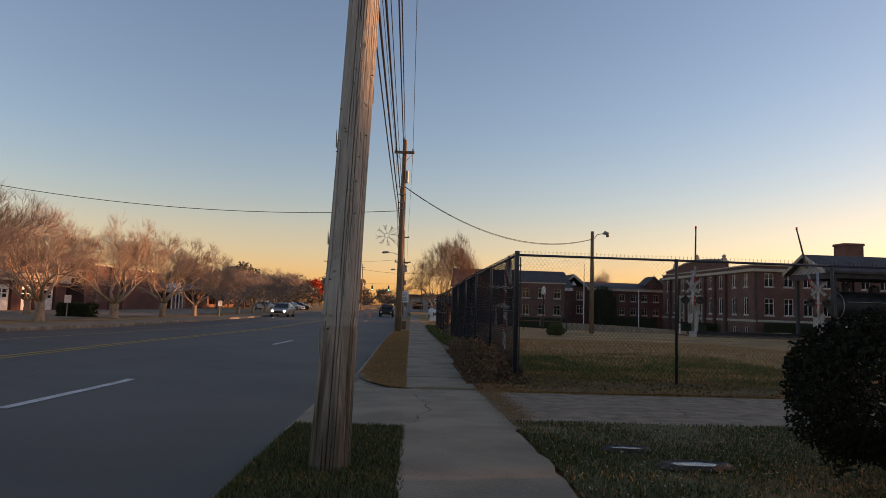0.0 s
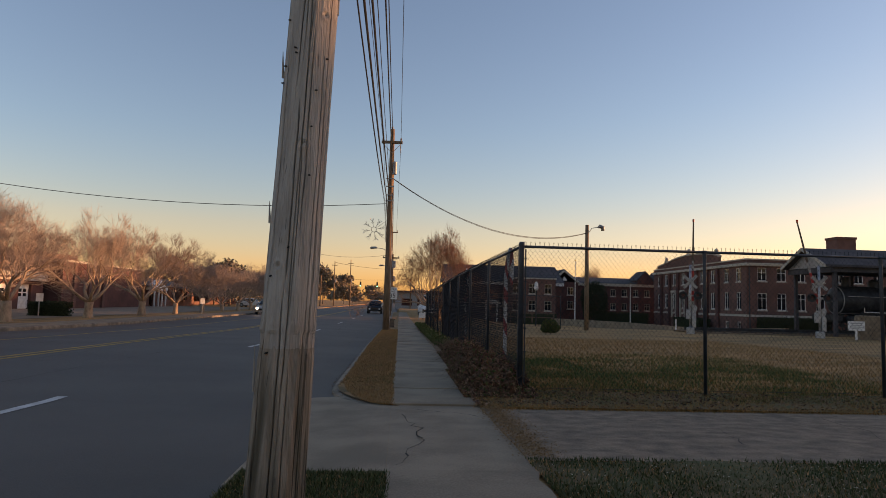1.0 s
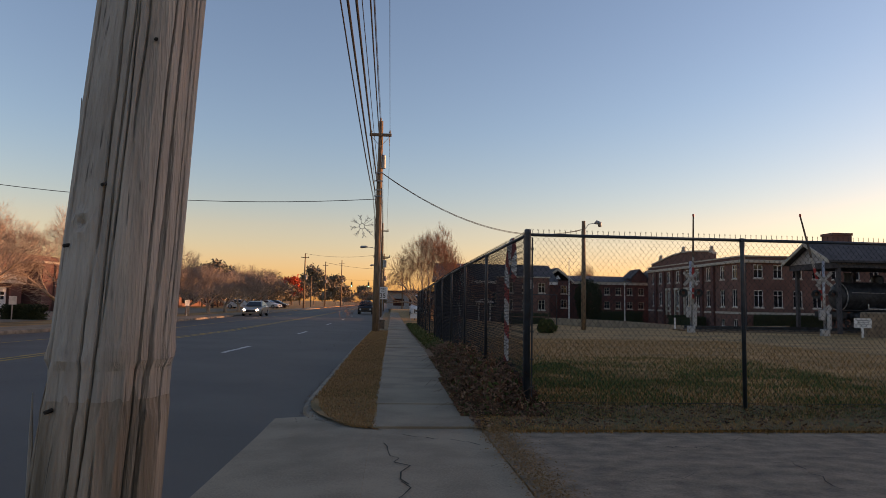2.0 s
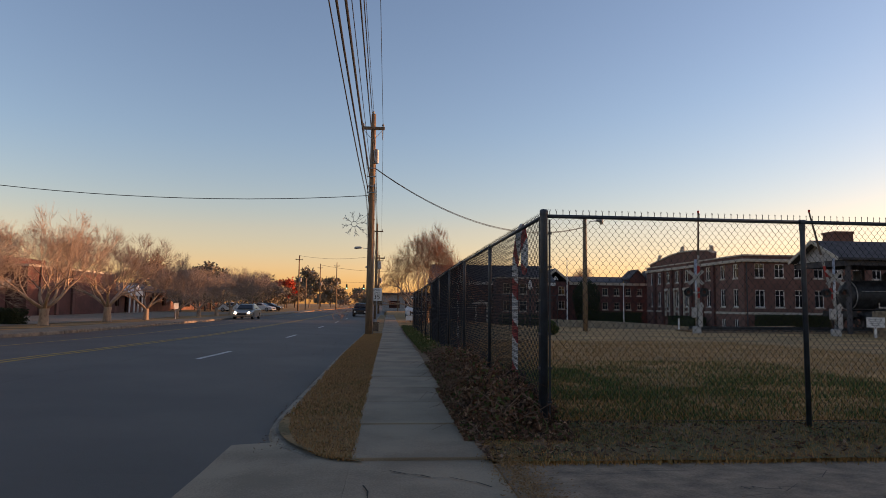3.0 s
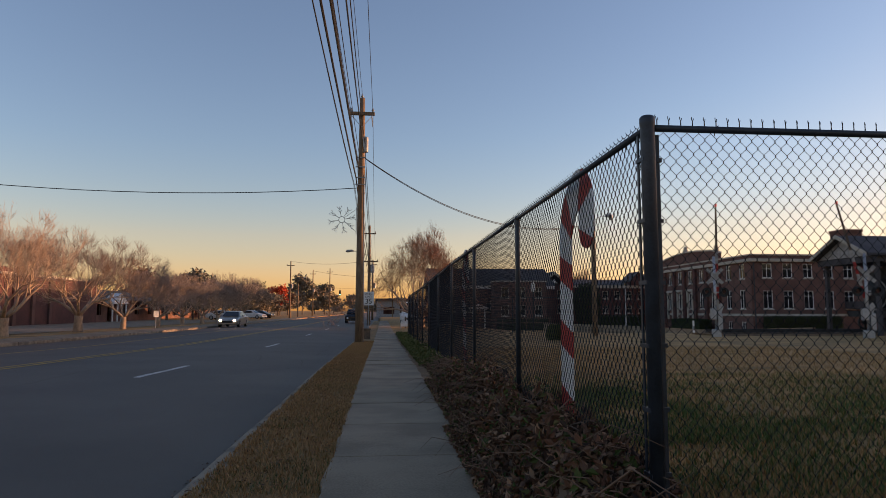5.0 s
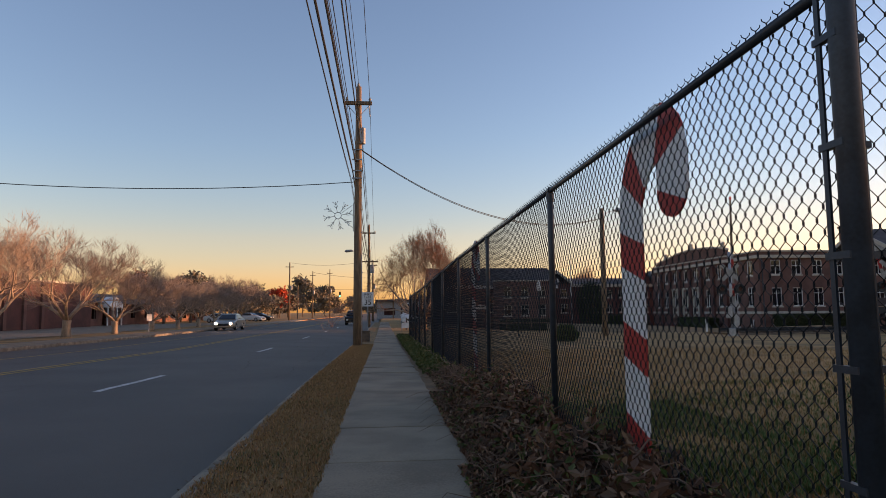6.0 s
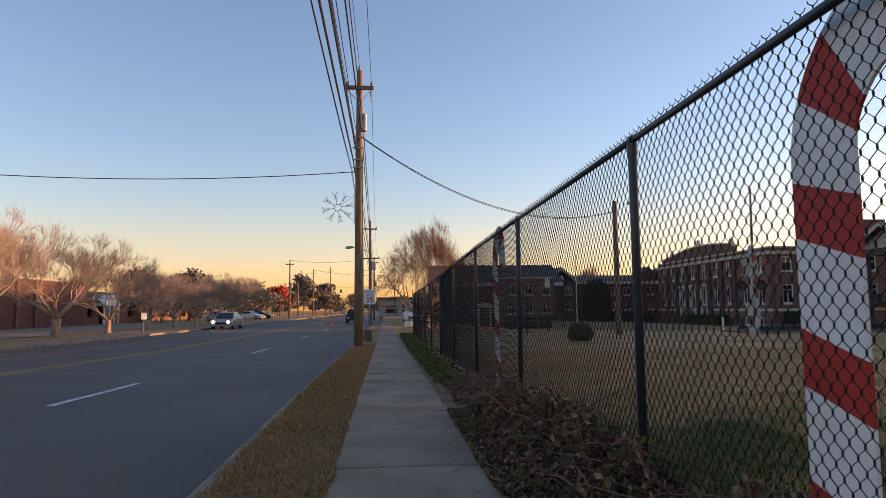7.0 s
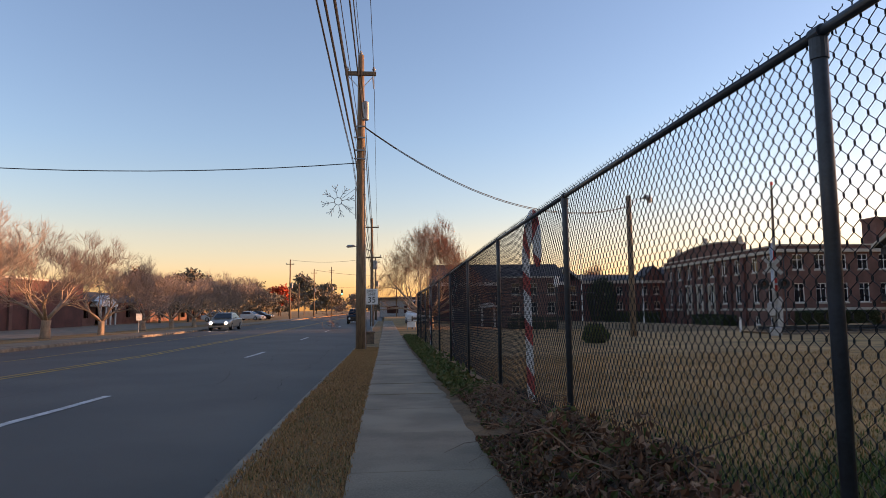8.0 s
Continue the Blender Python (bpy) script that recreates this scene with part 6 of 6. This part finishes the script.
part("cylinder", Geo().tube([(0.3, 1.15, 0.75), (1.4, 1.15, 0.75)], 0.32, 18), IRON, loco, smooth=True)
for x, r in ((0.1, 0.38), (1.9, 0.7), (3.4, 0.7), (4.9, 0.7)):
    for s in (-0.78, 0.78):
        w = part("wheel", Geo().tube([(x + r * math.cos(a), s, r + r * 0.93 * math.sin(a) - 0.02) for a in [6.2832 * k / 24 for k in range(25)]], 0.06, 6), IRON, loco)
        part("hub", Geo().tube([(x, s - 0.08, r), (x, s + 0.08, r)], 0.14, 12), IRON, w)
        part("spokes", Geo().box(x - r * 0.9, x + r * 0.9, s - 0.02, s + 0.02, r - 0.04, r + 0.04).box(x - 0.04, x + 0.04, s - 0.02, s + 0.02, r * 0.1, r * 1.9), IRON, w)
part("frame", Geo().box(-0.25, 7.4, -0.6, 0.6, 0.55, 0.95), IRON, loco)
part("tender", Geo().box(8.0, 12.4, -1.4, 1.4, 0.9, 2.7), IRON, loco, bevel=0.05)

shelter = thing("open_shelter", pose(27.0, TY, tz), "open-sided shelter with a dark gabled roof over the locomotive", "shelter")
Y0, Y1, ZE, ZR, LEN = -2.35, 2.35, 4.35, 5.55, 17.0
part("roof", Geo().prism([(Y0, ZE), (Y0, ZE + 0.14), (0, ZR + 0.14), (Y1, ZE + 0.14), (Y1, ZE), (0, ZR)], lambda y, z: (-0.5, y, z), lambda y, z: (LEN, y, z)), ROOF, shelter)
part("gable_board", Geo().prism([(Y0 + 0.2, ZE + 0.02), (Y1 - 0.2, ZE + 0.02), (0, ZR - 0.04)], lambda y, z: (-0.1, y, z), lambda y, z: (-0.04, y, z)), TIN, shelter, "pale grey boarded gable")
part("bargeboard", Geo().prism([(Y0, ZE - 0.05), (Y0, ZE + 0.16), (0, ZR + 0.16), (0, ZR - 0.05)], lambda y, z: (-0.58, y, z), lambda y, z: (-0.51, y, z)), STONE, shelter)
part("bargeboard", Geo().prism([(Y1, ZE - 0.05), (Y1, ZE + 0.16), (0, ZR + 0.16), (0, ZR - 0.05)], lambda y, z: (-0.58, y, z), lambda y, z: (-0.51, y, z)), STONE, shelter)
part("tie_beam", Geo().box(-0.1, 0.1, Y0 + 0.1, Y1 - 0.1, ZE - 0.35, ZE - 0.02), ROOF, shelter)
for s in (Y0 + 0.35, Y1 - 0.35):
    part("eaves_beam", Geo().box(0.11, LEN - 0.1, s - 0.08, s + 0.08, ZE - 0.3, ZE - 0.01), ROOF, shelter)
    for k in range(5):
        part("post", Geo().box(0.3 + k * 4 - 0.1, 0.3 + k * 4 + 0.1, s - 0.1, s + 0.1, 0, ZE - 0.31), ROOF, shelter)

board = thing("information_sign", pose(25.55, 36.0, ground_z(25, 36), 0, 0, -20), "white information sign with unreadable lines on a post", "sign")
part("post", Geo().box(-0.05, 0.05, 0, 0.08, -0.05, 0.55), WHITE, board)
part("panel", Geo().box(-0.42, 0.42, -0.03, -0.005, 0.5, 1.02), WHITE, board)
for z, w in ((0.9, 0.3), (0.8, 0.26), (0.7, 0.3), (0.6, 0.2)):
    part("text_bar", Geo().box(-w, w, -0.036, -0.031, z - 0.02, z + 0.02), TIN, board)
solid("stone_pedestal", Geo().box(-0.62, 0.62, -0.4, 0.4, -0.1, 1.35), DRIVE, "square rough stone pedestal beside the sign", "pedestal", bevel=0.06, at=pose(26.9, 36.8, ground_z(26, 36), 0, 0, -15))

# ---- across the road ----
fire = thing("fire_station", Matrix(), "brick fire station with white roller doors", "building")
fx, fb = -34.0, -0.3
dw, ds = 2.0, [(44.6, 46.6), (47.8, 49.8), (51.2, 53.2), (54.8, 56.8), (58.2, 60.2), (61.6, 63.6)]
part("wall", wall_holes(Geo(), lambda u, d, z: (fx - d, u, z), 42, 65.5, fb, 3.0, [(a, b, fb, 1.95) for a, b in ds], 0.4), BRICK_DK, fire)
for a, b in ds:
    d = part("roller_door", Geo().box(fx - 0.32, fx - 0.26, a, b, fb, 1.95), WHITE, fire, "white panelled roller door")
    for k in range(3):
        part("door_panel", Geo().box(fx - 0.259, fx - 0.235, a + 0.12, b - 0.12, fb + 0.1 + k * 0.5, fb + 0.5 + k * 0.5), WHITE, d)
    for k in range(2):
        for q in range(2):
            part("pane", Geo().box(fx - 0.259, fx - 0.22, a + 0.35 + k * 0.75, a + 0.85 + k * 0.75, 0.85 + q * 0.4, 1.15 + q * 0.4), GLASS, d)
part("fascia", Geo().box(fx - 0.0, fx + 0.4, 42, 65.5, 2.3, 3.1), STONE, fire)
part("sign_band", Geo().box(fx + 0.401, fx + 0.43, 50, 62, 2.5, 2.66), BRICK, fire)
part("upper_wall", Geo().box(fx - 12, fx - 1.2, 42, 66, 3.0, 5.0), BRICK, fire)
part("wall", Geo().box(fx - 12, fx - 0.41, 65.5, 65.9, fb, 3.0).box(fx - 12, fx - 0.41, 41.6, 42, fb, 3.0).box(fx - 12, fx - 0.41, 42, 65.5, 2.9, 3.0), BRICK_DK, fire)
hall = thing("brick_hall", Matrix(), "long dark red brick hall with a flat roof", "building")
part("wall", Geo().box(-52, -33.0, 67, 86.5, -0.4, 4.35), BRICK_DK, hall)
part("coping", Geo().box(-52.1, -32.85, 66.85, 86.65, 4.351, 4.55), STONE, hall)
part("roof_house", Geo().box(-46, -38, 72, 80, 4.55, 5.6), BRICK_DK, hall)
for y in (69, 72.2, 75.4):
    part("pilaster", Geo().box(-33.0, -32.8, y, y + 0.5, -0.4, 4.35), BRICK, hall)
low = thing("low_office", Matrix(), "low building with a white gabled porch", "building")
part("wall", wall_holes(Geo(), lambda u, d, z: (-34 - d, u, z), 87.5, 110, -0.4, 2.5, [(89, 90.2, 0.6, 1.9), (92, 93.2, -0.4, 1.9), (96, 97.5, 0.6, 1.9), (101, 102.5, 0.6, 1.9), (106, 107.5, 0.6, 1.9)], 0.3), BRICK, low)
for y, z, h in ((90.2, 0.6, 1.3), (93.2, -0.4, 2.3), (97.5, 0.6, 1.3), (102.5, 0.6, 1.3), (107.5, 0.6, 1.3)):
    put_window(low, pose(-34.1, y, z, 0, 0, 90), 1.2, h, sill=False)
part("wall", Geo().box(-44, -34.31, 87.5, 87.8, -0.4, 2.5).box(-44, -34.31, 109.7, 110, -0.4, 2.5).box(-44, -43.7, 87.8, 109.7, -0.4, 2.5), BRICK, low)
part("roof", Geo().prism([(-45, 2.5), (-39, 4.0), (-33.2, 2.5)], lambda x, z: (x, 87, z), lambda x, z: (x, 110.5, z)), ROOF, low)
part("porch_gable", Geo().prism([(90.3, 2.2), (92.6, 3.3), (94.9, 2.2), (94.9, 1.95), (90.3, 1.95)], lambda y, z: (-32.6, y, z), lambda y, z: (-33.9, y, z)), WHITE, low)
for y in (90.5, 92.0, 93.3, 94.7):
    part("porch_column", Geo().tube([(-32.8, y, -0.4), (-32.8, y, 1.95)], 0.11, 10), WHITE, low)
shop = thing("long_shop", Matrix(), "long low pale building far across the road", "building")
part("wall", wall_holes(Geo(), lambda u, d, z: (-38 - d, u, z), 115, 160, -0.4, 2.7, [(118 + 6 * k, 121.5 + 6 * k, 0.3, 2.0) for k in range(7)], 0.3), BRICK, shop)
part("roof", Geo().box(-52, -36.6, 114.5, 160.5, 2.7, 3.1), ROOF, shop)
part("partition", Geo().box(-41, -40.8, 115, 160, -0.4, 2.7), BRICK_DK, shop)
part("wall", Geo().box(-52, -38.31, 115, 115.3, -0.4, 2.7), STONE, shop)
end = thing("end_building", Matrix(), "low grey building beyond the end of the pavement", "building")
part("wall", wall_holes(Geo(), lambda u, d, z: (u, 150 + d, z), -1, 26, -0.4, 3.4, [(0.5 + 3.6 * k, 2.9 + 3.6 * k, 0.4, 2.0) for k in range(7)], 0.3), TIN, end)
part("partition", Geo().box(-0.8, 25.8, 152, 152.2, -0.4, 3.4), BRICK_DK, end)
part("roof", Geo().box(-1.5, 26.5, 149, 165, 3.4, 3.8), ROOF, end)

# unseen blocks added on the right to keep the low sun off the street
for x0, x1, y0, y1, h in ((72, 84, -30, 16, 9.4), (74, 86, 19, 50, 9.4), (76, 88, 52, 70, 9.4)):
    solid("sun_blocking_building", Geo().box(x0, x1, y0, y1, -1.5, h), BRICK_DK, "unseen brick block added to shade the street", "building", "street buildings")

for x, y, z, lab in ((-22.3, 43.2, 1.35, "small white notice on a post by the hedge"), (-17.6, 60.8, 1.3, "back of a road sign on a post")):
    th = thing("notice_sign", pose(x, y, ground_z(0, y), 0, 0, 40), lab, "sign", "notices")
    part("post", Geo().box(-0.03, 0.03, 0, 0.05, -0.1, z), TIN, th)
    part("panel", Geo().box(-0.2, 0.2, -0.02, 0, z - 0.45, z + 0.05), WHITE, th)
utility = thing("utility_box", pose(2.05, 57.5, ground_z(0, 57)), "white roadside sign box on short legs", "sign box")
part("panel", Geo().box(-0.3, 0.3, -0.06, 0.06, 0.15, 0.55), WHITE, utility, bevel=0.02)
for s in (-0.28, 0.28):
    part("leg", Geo().box(s - 0.03, s + 0.03, -0.03, 0.03, -0.05, 0.15), TIN, utility)
hyd = thing("utility_cabinet", pose(-0.42, 38.2, ground_z(0, 38)), "small dark green utility cabinet beside the pole", "cabinet")
part("body", Geo().box(-0.22, 0.22, -0.2, 0.2, -0.05, 0.42), BARK_DK, hyd, bevel=0.02)
part("lid", Geo().box(-0.25, 0.25, -0.23, 0.23, 0.421, 0.48), BARK_DK, hyd, bevel=0.01)

# traffic lights over the far crossing
span = thing("traffic_signal_span", pose(0, 150, -0.25), "traffic lights hung on a wire between two poles", "traffic lights")
part("span_wire", Geo().tube([(-18, 0, 6.7), (-12, 0, 6.35), (-7.5, 0, 6.25), (-3, 0, 6.35), (2.5, 0, 6.7)], 0.02, 5), WIRE, span)
for x in (-18, 2.5):
    part("pole", Geo().tube([(x, 0, -0.3), (x, 0, 7)], 0.13, 8), POLE_FAR, span)
for x in (-9.0, -5.2, -2.0):
    lt = part("signal_head", Geo().box(x - 0.18, x + 0.18, -0.12, 0.12, 4.7, 5.8).tube([(x, 0, 5.8), (x, 0, 6.4)], 0.02, 5), IRON, span)
    for k, m in enumerate((GREENLAMP, IRON, IRON)):
        part("lens", Geo().tube([(x, -0.121, 4.89 + 0.36 * k), (x, -0.14, 4.89 + 0.36 * k)], 0.12, 10), m, lt)

# ---- cars ----
def car(at, paint, label, L=4.7, W=1.8, H=1.45, kind="sedan", lit=True, rear_red=False):
    """Local -y is the front."""
    th = thing("car", at, label, "car", "cars")
    hl, hw = L / 2, W / 2
    if kind == "sedan":
        low = [(-hl, 0.35), (-hl, 0.62), (-hl + 0.25, 0.76), (-hl + 1.25, 0.92), (hl - 0.75, 0.98), (hl - 0.1, 0.92), (hl, 0.7), (hl, 0.35), (hl - 0.5, 0.25), (-hl + 0.5, 0.25)]
        cab = [(-hl + 1.15, 0.93), (-hl + 1.95, H - 0.05), (-hl + 2.5, H), (hl - 1.55, H - 0.02), (hl - 0.6, 0.99)]
    else:
        low = [(-hl, 0.4), (-hl, 0.85), (-hl + 0.2, 0.98), (-hl + 1.1, 1.08), (hl - 0.05, 1.1), (hl, 0.9), (hl, 0.4), (hl - 0.5, 0.3), (-hl + 0.5, 0.3)]
        cab = [(-hl + 1.05, 1.09), (-hl + 1.65, H - 0.05), (-hl + 2.1, H), (hl - 0.35, H - 0.02), (hl - 0.08, 1.1)]
    part("body", Geo().prism(low, lambda y, z: (-hw, y, z), lambda y, z: (hw, y, z)), paint, th, bevel=0.07)
    top = Geo()
    n = len(cab)
    ins = lambda z: 0.06 + 0.22 * (z - 0.93) / (H - 0.93)
    top.v = [(-hw + ins(z), y, z) for y, z in cab] + [(hw - ins(z), y, z) for y, z in cab]
    top.n = 2 * n
    top.f = [tuple(range(n)), tuple(range(2 * n - 1, n - 1, -1))] + [(i, n + i, n + (i + 1) % n, (i + 1) % n) for i in range(n)]
    cb = part("cabin", top, paint, th, bevel=0.03)
    (ya, za), (yb, zb) = cab[0], cab[1]
    part("windscreen", Geo().add([(-hw + 0.2, ya + 0.08, za + 0.06), (hw - 0.2, ya + 0.08, za + 0.06), (hw - 0.34, yb - 0.04, zb - 0.04), (-hw + 0.34, yb - 0.04, zb - 0.04)], [(0, 1, 2, 3)]).add(
        [(-hw + 0.2, ya + 0.05, za + 0.085), (hw - 0.2, ya + 0.05, za + 0.085), (hw - 0.34, yb - 0.07, zb - 0.015), (-hw + 0.34, yb - 0.07, zb - 0.015)], [(0, 1, 2, 3)]), GLASS, cb)
    (ya, za), (yb, zb) = cab[-1], cab[-2]
    part("rear_window", Geo().add([(-hw + 0.2, ya - 0.05, za + 0.085), (hw - 0.2, ya - 0.05, za + 0.085), (hw - 0.34, yb + 0.07, zb - 0.015), (-hw + 0.34, yb + 0.07, zb - 0.015)], [(0, 1, 2, 3)]), GLASS, cb)
    for s in (-1, 1):
        g = Geo()
        xs = lambda z: s * (hw - ins(z) + 0.012)
        y0, y1 = cab[0][0] + 0.5, cab[-1][0] - 0.4
        g.add([(xs(1.0), y0 - 0.1, 1.0 if kind == "sedan" else 1.15), (xs(1.0), y1 + 0.1, 1.0 if kind == "sedan" else 1.15), (xs(H - 0.1), cab[-2][0] - 0.05, H - 0.1), (xs(H - 0.1), cab[1][0] + 0.1, H - 0.1)], [(0, 1, 2, 3)])
        part("side_window", g, GLASS, cb)
        part("headlamp", Geo().tube([(s * (hw - 0.3), -hl - 0.012, 0.62), (s * (hw - 0.3), -hl + 0.05, 0.62)], 0.11, 12), HEAD if lit else WHITE, th, "lit headlamp" if lit else "")
        part("tail_lamp", Geo().box(s * (hw - 0.25) - 0.14, s * (hw - 0.25) + 0.14, hl - 0.02, hl + 0.012, 0.68, 0.86), REDLAMP if rear_red else CANE_RED, th)
        part("mirror", Geo().box(s * (hw + 0.08) - 0.08, s * (hw + 0.08) + 0.08, -hl + 1.65, -hl + 1.75, 0.95, 1.07), paint, th, bevel=0.02)
        for y in (-hl + 0.9, hl - 0.95):
            w = part("wheel", Geo().tube([(s * (hw - 0.2), y, 0.32), (s * (hw - 0.18), y, 0.32), (s * (hw + 0.0), y, 0.32), (s * (hw + 0.02), y, 0.32)], [0.28, 0.32, 0.32, 0.28], 20), RUBBER, th)
            part("rim", Geo().tube([(s * (hw + 0.02), y, 0.32), (s * (hw + 0.03), y, 0.32)], 0.2, 16), STEEL, w)
    part("grille", Geo().box(-0.45, 0.45, -hl - 0.012, -hl + 0.02, 0.42, 0.6), IRON, th)
    part("bumper_bar", Geo().box(-hw + 0.1, hw - 0.1, -hl - 0.03, -hl + 0.05, 0.3, 0.4), paint, th)
    part("number_plate_bar", Geo().box(-0.22, 0.22, hl - 0.01, hl + 0.014, 0.62, 0.75), WHITE, th)
    return th


rz = lambda x, y: road_z(x, y)
car(pose(-13.2, 68, rz(-13.0, 68)), SILVER, "silver sedan with lit headlamps on the road")
car(pose(-3.1, 86, rz(-3, 86)), BLACKCAR, "black estate car on the road", 4.6, 1.85, 1.7, "suv", False, True)
car(pose(3.3, 78, ground_z(0, 78), 0, 0, 0), WHITE, "white van parked beyond the fence", 5.2, 2.0, 2.3, "suv", False)
car(pose(-21.5, 118, -0.25, 0, 0, 75), WHITE, "white car parked far across the road", lit=False)
car(pose(-21.5, 126, -0.25, 0, 0, 80), BLACKCAR, "dark car parked far across the road", lit=False)
car(pose(-24.0, 109, -0.25, 0, 0, 80), WHITE, "white car parked far across the road", lit=False)
car(pose(-6.0, 160, rz(-6, 160)), SILVER, "silver car far down the road", lit=False, rear_red=True)
